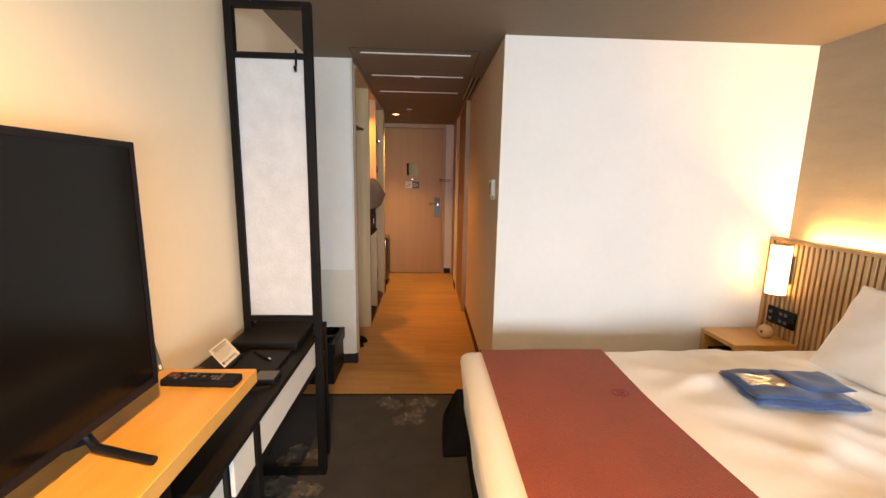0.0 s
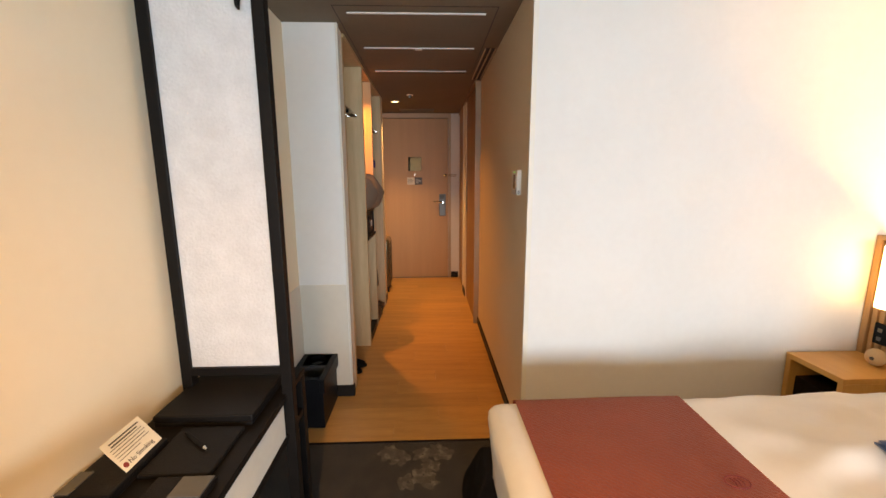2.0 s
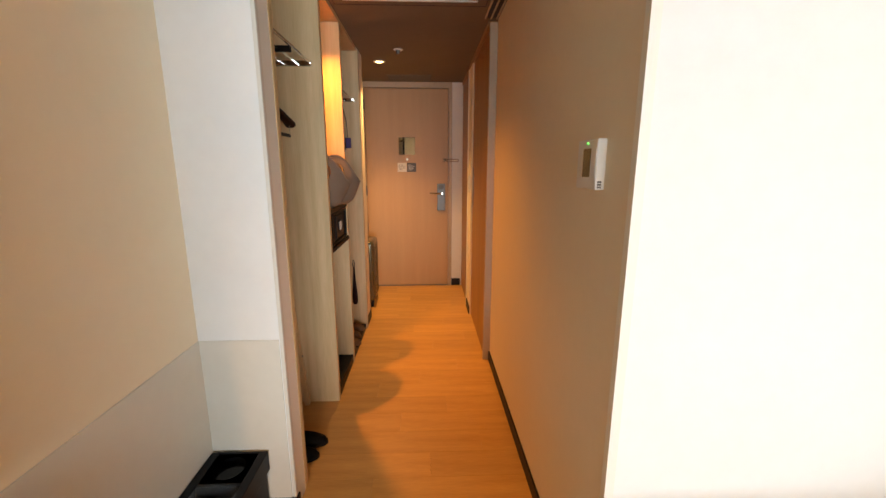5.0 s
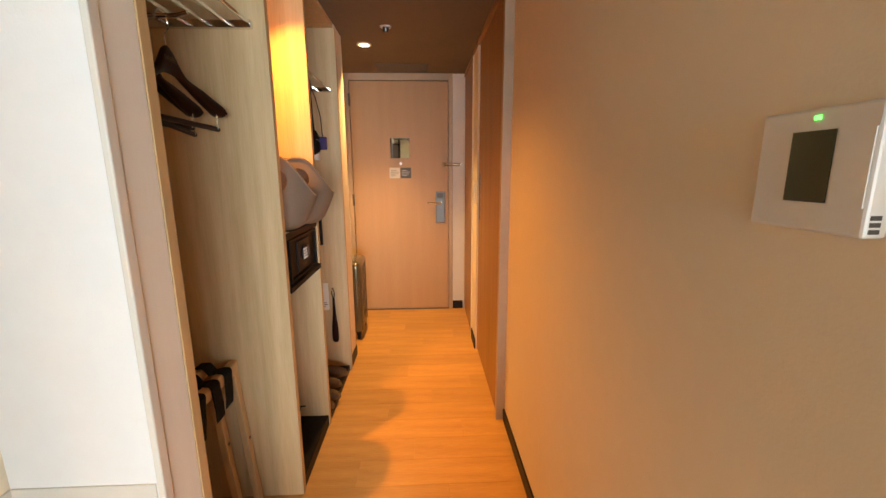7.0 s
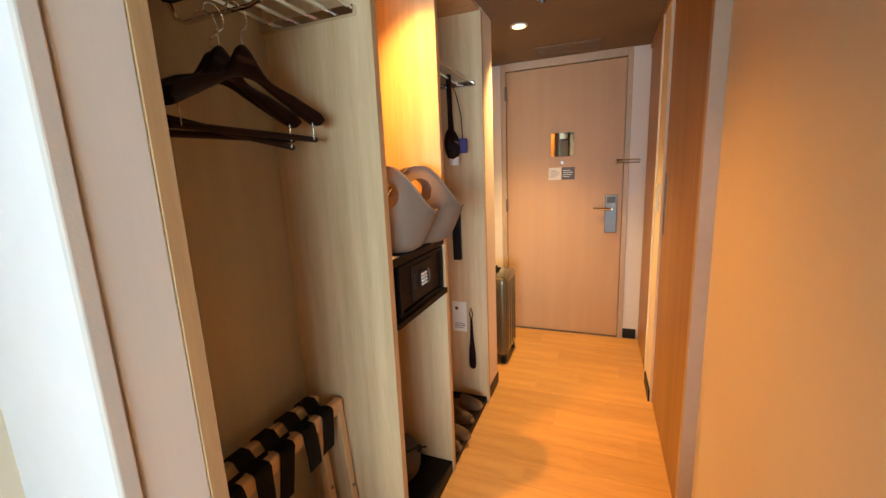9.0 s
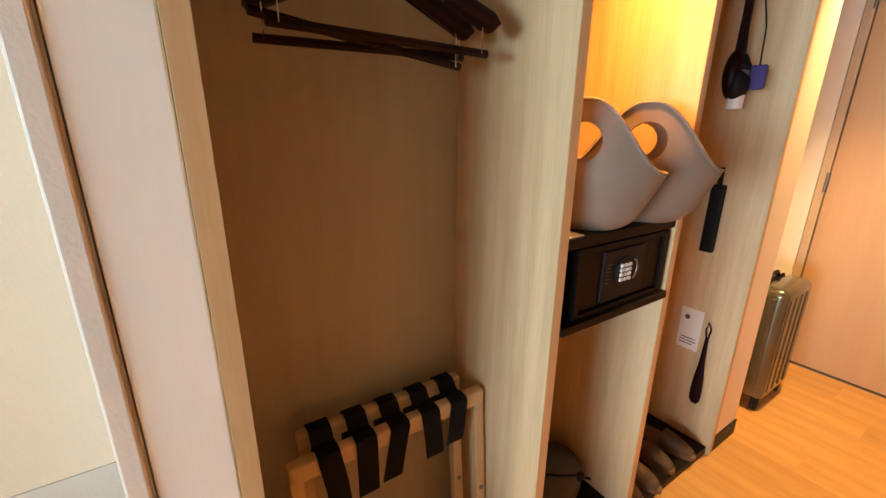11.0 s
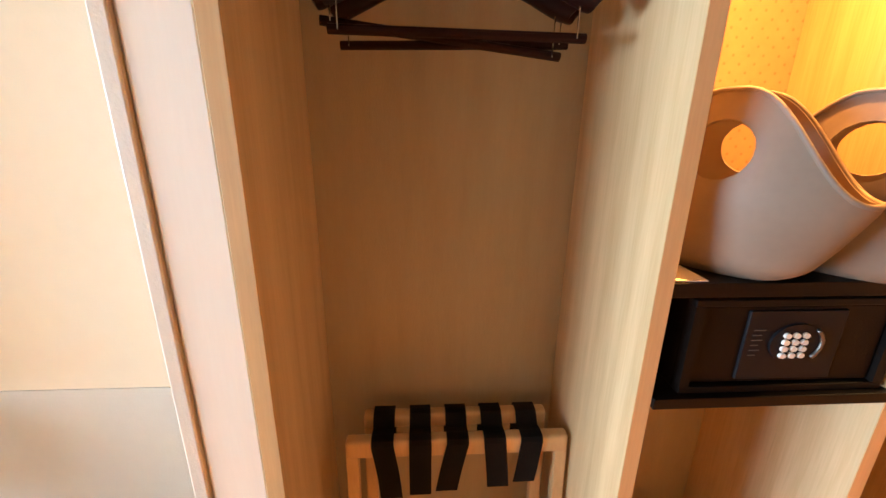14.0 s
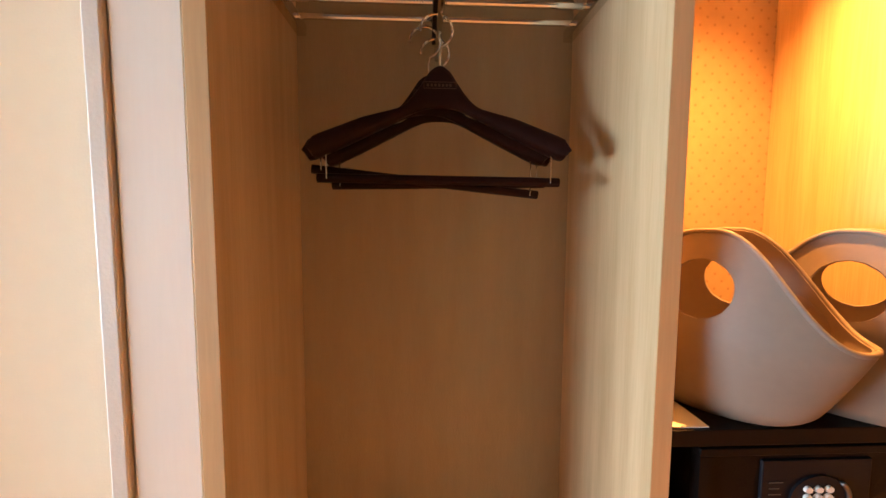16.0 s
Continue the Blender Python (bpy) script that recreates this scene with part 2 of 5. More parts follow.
def ball(bm, c, r, scale=(1, 1, 1), u=16, v=10):
    bmesh.ops.create_uvsphere(bm, u_segments=u, v_segments=v, radius=r, matrix=Matrix.LocRotScale(c, None, scale))
    return bm


def tube(bm, points, r, segments=8):
    """A bent rod through points."""
    rings = []
    pts = [Vector(p) for p in points]
    for i, p in enumerate(pts):
        d = (pts[min(i + 1, len(pts) - 1)] - pts[max(i - 1, 0)]).normalized()
        side = d.cross(Vector((0.31, 0.17, 0.93))).normalized()
        up = d.cross(side)
        rings.append([bm.verts.new(p + r * (math.cos(a) * side + math.sin(a) * up)) for a in (2 * math.pi * k / segments for k in range(segments))])
    for a, b in zip(rings, rings[1:]):
        for k in range(segments):
            bm.faces.new((a[k], a[(k + 1) % segments], b[(k + 1) % segments], b[k]))
    bm.faces.new(rings[0][::-1])
    bm.faces.new(rings[-1])
    return bm


def slab(bm, outline, thick, m):
    """An outline in its own x, y, drawn out by thick along z, put at m."""
    low = [bm.verts.new(m @ Vector((x, y, 0))) for x, y in outline]
    high = [bm.verts.new(m @ Vector((x, y, thick))) for x, y in outline]
    bm.faces.new(low[::-1])
    bm.faces.new(high)
    for k in range(len(low)):
        j = (k + 1) % len(low)
        bm.faces.new((low[k], low[j], high[j], high[k]))
    return bm


def sheet(bm, nx, ny, f):
    """A grid surface from f(u, v), u and v from 0 to 1."""
    v = [[bm.verts.new(f(i / nx, j / ny)) for i in range(nx + 1)] for j in range(ny + 1)]
    for j in range(ny):
        for i in range(nx):
            bm.faces.new((v[j][i], v[j][i + 1], v[j + 1][i + 1], v[j + 1][i]))
    return bm


def mesh(name, bm, mat, smooth=False):
    bmesh.ops.recalc_face_normals(bm, faces=bm.faces)
    data = bpy.data.meshes.new(name)
    bm.to_mesh(data)
    bm.free()
    data.materials.append(mat)
    if smooth:
        data.shade_smooth()
        if smooth == "auto":
            data.set_sharp_from_angle(angle=radians(35))
    return data


BASE = {}


def thing(name, at, label, category, group=""):
    ob = new(name)
    ob.location = at
    ob.empty_display_size = 0.05
    BASE[ob] = Vector(at)
    return tagged(ob, label, category, group)


def part(name, bm, mat, parent, label="", smooth=False):
    ob = new(name, mesh(name, bm, mat, smooth))
    ob.parent = parent
    ob.matrix_parent_inverse = Matrix.Translation(-BASE.get(parent, Vector()))
    return tagged(ob, label) if label else ob


def structure(name, bm, mat, label, category, smooth=False):
    return tagged(new(name, mesh(name, bm, mat, smooth)), label, category, kind="structure")


def single(name, bm, mat, label, category, smooth=False, group=""):
    return tagged(new(name, mesh(name, bm, mat, smooth)), label, category, group)


def B(*a, **k):
    return box(bmesh.new(), *a, **k)


# ---- the shell ----
H = 2.072
LEFT, RIGHT, HEADX, BACK, CORNER, DOORY = -0.77, 0.405, 2.13, -1.70, 2.114, 5.50
structure("floor", B(-1.0, 2.3, BACK - 0.2, 5.7, -0.12, -0.012), M_BLACKBASE, "concrete slab under the floor finishes", "floor")
structure("ceiling", B(-1.05, 2.3, BACK - 0.2, 5.7, H, H + 0.12), M_CEIL, "taupe painted low hotel room ceiling", "ceiling")
structure("wall_west", B(LEFT - 0.15, LEFT, BACK - 0.2, 2.61, -0.012, H), M_WALLWARM, "wallpapered room wall, warm light in its peach tint, above pale wainscot", "wall")
structure("wall_east", B(HEADX, HEADX + 0.15, BACK - 0.2, CORNER + 0.1, -0.012, H), M_HEADWALL, "taupe textured wallpaper behind the headboard", "wall")
structure("wall_corner", B(RIGHT + 0.002, HEADX, CORNER, CORNER + 0.12, -0.012, H), M_WALLWHITE, "white wallpapered wall beside the bed", "wall")
structure("wall_passage", B(RIGHT, RIGHT + 0.12, CORNER + 0.004, 3.776, -0.012, H), M_WALL, "wallpapered passage wall, warm bounce light in its cream tint", "wall")
structure("corner_guard", box(B(RIGHT - 0.003, RIGHT + 0.018, CORNER - 0.003, CORNER, 0.0, H), RIGHT - 0.003, RIGHT, CORNER, CORNER + 0.018, 0.0, H), M_JAMB, "slim cream corner guard on the wall edge", "trim")
bm = B(LEFT, -0.502, 2.61, 2.632, -0.012, H)
box(bm, -0.845, -0.81, 2.632, 2.72, -0.012, H)
structure("wall_return", bm, M_WALLWHITE, "short white return wall at the closet", "wall")
structure("wall_return_end", B(-0.502, -0.489, 2.606, 2.630, 0.07, H, bevel=0.003), M_WAINSCOT, "pale edge trim of the return wall", "trim")
structure("wainscot_west", B(LEFT, LEFT + 0.004, 1.66, 2.606, 0.07, 0.688), M_WAINSCOT, "pale vinyl wainscot along the wall", "wainscot")
structure("wainscot_return", B(LEFT + 0.004, -0.505, 2.606, 2.61, 0.07, 0.688), M_WAINSCOT, "pale vinyl wainscot on the return wall", "wainscot")
structure("baseboard_west", B(LEFT, LEFT + 0.008, BACK, 2.602, 0.0, 0.07), M_BLACKBASE, "black skirting along the wall", "baseboard")
structure("baseboard_return", box(B(LEFT + 0.008, -0.483, 2.600, 2.61, 0.0, 0.07), -0.489, -0.483, 2.61, 2.632, 0.0, 0.07), M_BLACKBASE, "black skirting at the return wall", "baseboard")
structure("baseboard_passage", B(RIGHT - 0.008, RIGHT, CORNER, 3.774, 0.0, 0.06), M_BLACKBASE, "black skirting along the passage wall", "baseboard")
structure("baseboard_corner", B(RIGHT + 0.02, 1.6, CORNER - 0.008, CORNER, 0.0, 0.06), M_BLACKBASE, "black skirting behind the bed", "baseboard")
# window wall behind the walker
W0, W1, WZ0, WZ1 = -0.30, 2.0, 0.56, 1.40
bm = B(LEFT, W0, BACK - 0.15, BACK, -0.012, H)
box(bm, W1, HEADX, BACK - 0.15, BACK, -0.012, H)
box(bm, W0, W1, BACK - 0.15, BACK, -0.012, WZ0)
box(bm, W0, W1, BACK - 0.15, BACK, WZ1, H)
structure("wall_south", bm, M_WALL, "cream window wall of the room", "wall")
win = tagged(new("window_1"), "wide fixed window letting in cool daylight", "window", kind="structure")
bm = bmesh.new()
for a in ((W0, W0 + 0.04, WZ0, WZ1), (W1 - 0.04, W1, WZ0, WZ1), (W0 + 0.04, W1 - 0.04, WZ0, WZ0 + 0.04), (W0 + 0.04, W1 - 0.04, WZ1 - 0.04, WZ1)):
    box(bm, a[0], a[1], BACK - 0.10, BACK - 0.06, a[2], a[3])
part("window_frame", bm, M_BLACKMETAL, win)
pane = part("pane", B(W0 + 0.04, W1 - 0.04, BACK - 0.085, BACK - 0.079, WZ0 + 0.04, WZ1 - 0.04), M_GLASS, win)
pane.visible_shadow = False
# closet run: back wall, vestibule and door wall
structure("wall_closet", B(-1.02, -0.845, 2.64, 5.62, -0.012, H), M_CLOSETBACK, "brown-grey wallpapered back of the closets", "wall")
structure("wall_vestibule", B(-0.845, -0.841, 4.58, DOORY, 0.0, H), M_WALL, "cream wall of the entrance recess", "wall")
bm = B(-0.845, -0.66, DOORY, DOORY + 0.1, -0.012, H)
box(bm, 0.255, 0.60, DOORY, DOORY + 0.1, -0.012, H)
box(bm, -0.66, 0.255, DOORY + 0.06, DOORY + 0.1, -0.012, H)
structure("wall_entrance", bm, M_WALLWHITE, "cream wall around the entrance door", "wall")
structure("baseboard_entrance", B(0.257, 0.348, DOORY - 0.008, DOORY, 0.0, 0.075), M_BLACKBASE, "black skirting beside the entrance door", "baseboard")
# bathroom side past the passage wall
structure("wall_bathroom", B(0.36, 0.50, 4.62, 4.84, -0.012, H), M_WALL, "narrow cream wall strip with light switch", "wall")
structure("wall_bathroom_side", B(0.50, 0.60, 3.79, 5.5, -0.012, H), M_WALL, "hidden wall behind the sliding door", "wall")
structure("baseboard_bathroom", B(0.352, 0.36, 4.62, 4.84, 0.0, 0.07), M_BLACKBASE, "black skirting under the light switch", "baseboard")
structure("trim_slide_jamb", B(0.362, 0.50, 3.7765, 3.81, 0.0, 2.056, bevel=0.002), M_DOORFRAME, "pale jamb of the bathroom sliding door", "trim")
structure("trim_slide_head", B(0.356, 0.50, 3.81, 5.5, 2.045, H), M_SLIDE, "oak head trim above the sliding door", "trim")
structure("carpet", B(LEFT, HEADX, BACK, 2.165, -0.012, 0.0), M_CARPET, "dark brown carpet with faded blossom pattern", "carpet")

# ---- entrance door ----
door = tagged(new("door_1"), "pinkish oak entrance door, closed, with lock and mirror", "door", kind="structure")
part("leaf", B(-0.614, 0.217, DOORY, DOORY + 0.045, 0.008, 2.012, bevel=0.002), M_DOOR, door)
bm = B(-0.655, -0.618, DOORY - 0.012, DOORY + 0.06, 0.0, H, bevel=0.002)
box(bm, 0.221, 0.255, DOORY - 0.012, DOORY + 0.06, 0.0, H, bevel=0.002)
box(bm, -0.618, 0.221, DOORY - 0.012, DOORY + 0.06, 2.018, H, bevel=0.002)
part("door_frame", bm, M_DOORFRAME, door, "cream-brown painted steel door frame")
part("threshold", B(-0.618, 0.221, DOORY - 0.01, DOORY + 0.05, 0.0, 0.006), M_STEEL, door)
plate = part("lock_plate", B(0.105, 0.186, DOORY - 0.014, DOORY, 0.812, 1.088, bevel=0.004), M_STEEL, door, "brushed steel lock plate")
bm = rod(bmesh.new(), (0.148, DOORY - 0.05, 0.988), (0.148, DOORY - 0.012, 0.988), 0.011)
tube(bm, [(0.150, DOORY - 0.052, 0.988), (0.12, DOORY - 0.056, 0.988), (0.075, DOORY - 0.055, 0.989), (0.028, DOORY - 0.052, 0.990)], 0.010)
part("lever", bm, M_CHROME, plate, "chrome lever", smooth="auto")
part("card_slot", B(0.118, 0.172, DOORY - 0.017, DOORY - 0.014, 1.03, 1.075), M_GREYCARD, plate)
part("door_mirror", B(-0.283, -0.117, DOORY - 0.006, DOORY, 1.378, 1.548, bevel=0.001), M_MIRROR, door, "small square mirror plate")
part("peephole", rod(bmesh.new(), (-0.199, DOORY - 0.008, 1.333), (-0.199, DOORY, 1.333), 0.012), M_CHROME, door)
white = part("door_sign", B(-0.298, -0.206, DOORY - 0.005, DOORY, 1.207, 1.298, bevel=0.001), M_PAPER, door, "white magnetic card")
grey = part("door_sign", B(-0.202, -0.109, DOORY - 0.005, DOORY, 1.207, 1.298, bevel=0.001), M_GREYCARD, door, "grey magnetic card")
for ob, x0, ink in ((white, -0.288, M_GREYCARD), (grey, -0.192, M_PLASTICWHITE)):
    bm = bmesh.new()
    for k, w in enumerate((0.05, 0.07, 0.062, 0.044)):
        box(bm, x0, x0 + w, DOORY - 0.0058, DOORY - 0.005, 1.272 - 0.015 * k, 1.276 - 0.015 * k)
    part("print", bm, ink, ob)
bm = ball(bmesh.new(), (0.178, DOORY - 0.03, 1.322), 0.013)
box(bm, 0.165, 0.195, DOORY - 0.02, DOORY, 1.303, 1.341, bevel=0.003)
tube(bm, [(0.18, DOORY - 0.032, 1.332), (0.25, DOORY - 0.032, 1.332), (0.315, DOORY - 0.03, 1.331), (0.325, DOORY - 0.03, 1.321), (0.315, DOORY - 0.03, 1.311), (0.25, DOORY - 0.032, 1.312), (0.18, DOORY - 0.032, 1.312)], 0.005)
part("guard_latch", bm, M_CHROME, door, "chrome swing-bar guard latch", smooth="auto")
for z in (0.25, 1.02, 1.86):
    part("hinge", rod(bmesh.new(), (-0.618, DOORY - 0.016, z - 0.05), (-0.618, DOORY - 0.016, z + 0.05), 0.008), M_STEEL, door)

# ---- bathroom sliding doors ----
slide = tagged(new("door_2"), "dark oak sliding bathroom door, closed", "door", kind="structure")
part("leaf", B(0.372, 0.405, 3.812, 4.618, 0.008, 2.043, bevel=0.002), M_SLIDE, slide)
part("pull", B(0.368, 0.374, 4.55, 4.585, 0.95, 1.25, bevel=0.001), M_STEEL, slide, "recessed steel pull")
slide2 = tagged(new("door_3"), "dark oak panel door beside the entrance", "door", kind="structure")
part("leaf", B(0.364, 0.40, 4.872, DOORY - 0.002, 0.008, 2.043, bevel=0.002), M_SLIDE, slide2)
part("jamb", B(0.352, 0.42, 4.842, 4.870, 0.0, 2.045, bevel=0.002), M_JAMB, slide2)
sw = thing("light_switch", (0.36, 4.73, 1.12), "white plastic light switch on the cream wall strip", "switch")
part("plate", B(0.350, 0.36, 4.68, 4.78, 1.05, 1.19, bevel=0.003), M_PLASTICWHITE, sw)
for k in range(2):
    part("rocker", B(0.347, 0.350, 4.70, 4.76, 1.065 + 0.06 * k, 1.115 + 0.06 * k, bevel=0.001), M_PLASTICWHITE, sw)

# ---- thermostat ----
DY = -0.008
th = thing("thermostat", (RIGHT, 2.318, 1.263), "white wall thermostat with olive display and green light", "thermostat")
part("case", B(RIGHT - 0.022, RIGHT, 2.258 + DY, 2.378 + DY, 1.206, 1.322, bevel=0.003), M_PLASTICWHITE, th)
part("display", B(RIGHT - 0.0235, RIGHT - 0.022, 2.295 + DY, 2.338 + DY, 1.234, 1.301), M_LCD, th, "dark olive display")
part("indicator", B(RIGHT - 0.0235, RIGHT - 0.022, 2.312 + DY, 2.318 + DY, 1.311, 1.315), M_GREEN, th, "lit green indicator")
part("button_panel", B(RIGHT - 0.0232, RIGHT - 0.022, 2.262 + DY, 2.292 + DY, 1.232, 1.30), M_PLASTICWHITE, th)
for k in range(3):
    part("side_button", B(RIGHT - 0.018, RIGHT - 0.008, 2.2575 + DY, 2.2585 + DY, 1.210 + 0.006 * k, 1.214 + 0.006 * k), M_INK, th)

# ---- ceiling fittings ----
hatch = thing("ceiling_air_panel", (-0.08, 3.0, H), "taupe air conditioner panel with three pale slot lines", "ceiling vent")
bm = bmesh.new()
for a in ((-0.47, 0.31, 2.40, 2.404), (-0.47, 0.31, 3.60, 3.604), (-0.47, -0.466, 2.404, 3.60), (0.306, 0.31, 2.404, 3.60)):
    box(bm, a[0], a[1], a[2], a[3], H - 0.001, H + 0.001)
part("joint", bm, M_BLACKBASE, hatch)
for y in (2.482, 3.005, 3.535):
    part("slot_line", B(-0.414, 0.258, y - 0.006, y + 0.006, H - 0.006, H), M_PLASTICWHITE, hatch, "pale metal slot line")
part("catch", B(-0.105, -0.06, 2.99, 3.02, H - 0.012, H - 0.004, bevel=0.002), M_PLASTICWHITE, hatch)
slot = thing("slot_diffuser", (0.365, 3.4, H), "narrow dark ceiling slot diffuser along the wall", "ceiling vent")
for x in (0.330, 0.362, 0.394):
    part("blade", B(x - 0.004, x + 0.004, 3.0, 3.76, H - 0.008, H), M_DOORFRAME, slot)
part("slot", B(0.332, 0.392, 3.0, 3.76, H - 0.002, H), M_BLACKBASE, slot)
def downlight(x, y, label):
    dl = thing("downlight", (x, y, H), label, "downlight", "ceiling downlights")
    bm = bmesh.new()
    ring = [[bm.verts.new((x + r * math.cos(a), y + r * math.sin(a), z)) for a in (2 * math.pi * k / 28 for k in range(28))] for r, z in ((0.048, H), (0.047, H - 0.005), (0.036, H - 0.006), (0.033, H - 0.001))]
    for p, q in zip(ring, ring[1:]):
        for k in range(28):
            bm.faces.new((p[k], p[(k + 1) % 28], q[(k + 1) % 28], q[k]))
    part("trim_ring", bm, M_PLASTICWHITE, dl, smooth="auto")
    part("lens", rod(bmesh.new(), (x, y, H - 0.004), (x, y, H - 0.001), 0.032, segments=24), M_LED, dl, "glowing lens")


downlight(-0.370, 4.73, "small recessed warm downlight in the entrance ceiling")
# unseen fixture added overhead to go with the assumed warm spot
downlight(-0.15, 0.10, "assumed recessed warm downlight in the room ceiling, out of view")
sp = thing("sprinkler", (-0.20, 4.40, H), "small white ceiling sprinkler head", "sprinkler")
part("plate", rod(bmesh.new(), (-0.20, 4.40, H - 0.006), (-0.20, 4.40, H), 0.03, 0.033, segments=24), M_PLASTICWHITE, sp, smooth="auto")
part("head", rod(bmesh.new(), (-0.20, 4.40, H - 0.03), (-0.20, 4.40, H - 0.006), 0.014, 0.018), M_STEEL, sp, smooth="auto")
gr = thing("ceiling_grille", (-0.16, 5.29, H), "taupe slatted air grille in the entrance ceiling", "ceiling vent")
bm = bmesh.new()
for a in ((-0.36, 0.05, 5.19, 5.20), (-0.36, 0.05, 5.37, 5.38), (-0.36, -0.35, 5.20, 5.37), (0.04, 0.05, 5.20, 5.37)):
    box(bm, a[0], a[1], a[2], a[3], H - 0.008, H)
part("frame", bm, M_CEIL, gr)
part("backing", B(-0.35, 0.04, 5.20, 5.37, H - 0.001, H), M_BLACKBASE, gr)
for k in range(9):
    y = 5.212 + 0.018 * k
    part("slat", B(-0.35, 0.04, y - 0.004, y + 0.004, H - 0.006, H - 0.001), M_CEIL, gr)

# ---- closet run ----
FRONT, REAR = -0.487, -0.845
closet = thing("closet", (-0.69, 3.5, 0.0), "built-in open oak closet with three bays", "closet")
part("jamb", B(-0.80, -0.494, 2.6345, 2.7225, 0.0, 2.066, bevel=0.003), M_JAMB, closet, "cream jamb board")


def upright(y0, y1, front, z1=2.045):
    p = part("side_panel", B(REAR, front - 0.002, y0, y1, 0.0, z1), M_OAK, closet)
    part("edge_band", B(front - 0.002, front, y0, y1, 0.0, z1, bevel=0.0006), M_OAKEDGE, p, "darker oak edge band")


upright(2.723, 2.751, -0.492)
upright(3.330, 3.357, FRONT)
upright(3.776, 3.803, FRONT)
upright(4.345, 4.366, -0.478)
part("top_board", B(REAR, FRONT, 2.751, 4.345, 2.046, 2.068), M_OAKEDGE, closet)
part("niche_back", B(REAR, REAR + 0.006, 3.358, 3.775, 1.046, 2.045), M_NICHE, closet, "gold dotted wallpaper lining")
part("base_board", B(REAR, FRONT - 0.005, 3.358, 3.775, 0.0, 0.055, bevel=0.002), M_DARKWOOD, closet, "near-black base board")
part("base_board", B(REAR, FRONT - 0.005, 3.804, 4.344, 0.0, 0.035, bevel=0.002), M_DARKWOOD, closet, "near-black base board")
part("shelf", B(REAR, FRONT - 0.002, 3.358, 3.775, 1.021, 1.045, bevel=0.0015), M_DARKWOOD, closet, "dark brown shelf")
part("shelf", B(REAR, FRONT + 0.006, 3.358, 3.775, 0.826, 0.846, bevel=0.0015), M_DARKWOOD, closet, "dark brown shelf")
nl = part("niche_lamp", rod(bmesh.new(), (-0.605, 3.572, 2.040), (-0.605, 3.572, 2.046), 0.035, segments=24), M_LED, closet, "round warm lamp in the niche top")
structure("wall_closet_end", B(REAR, -0.488, 4.367, 4.575, -0.012, H), M_WALL, "cream wall end beside the closet", "wall")
structure("baseboard_closet_end", B(-0.488, -0.482, 4.367, 4.580, 0.0, 0.07), M_BLACKBASE, "black skirting at the closet wall end", "baseboard")

# chrome shelf rack with valet rod
rack = thing("closet_rack", (-0.70, 3.07, 1.74), "chrome hat rack across the closet bay", "rack")
for x in (-0.535, -0.60, -0.665, -0.73, -0.795):
    part("bar", rod(bmesh.new(), (x, 2.752, 1.725), (x, 3.329, 1.725), 0.006, segments=10), M_CHROME, rack, smooth="auto")
for y in (2.762, 3.319):
    part("bracket", B(REAR, -0.526, y - 0.010, y + 0.010, 1.708, 1.732, bevel=0.003), M_CHROME, rack)
part("cross_bar", B(REAR, -0.53, 3.030, 3.050, 1.697, 1.719, bevel=0.002), M_DARKWOOD, rack)
bm = tube(bmesh.new(), [(-0.835, 3.040, 1.70), (-0.82, 3.040, 1.66), (-0.79, 3.040, 1.648), (-0.6, 3.040, 1.648), (-0.572, 3.040, 1.655)], 0.005)
part("valet_rod", bm, M_CHROME, rack, smooth="auto")


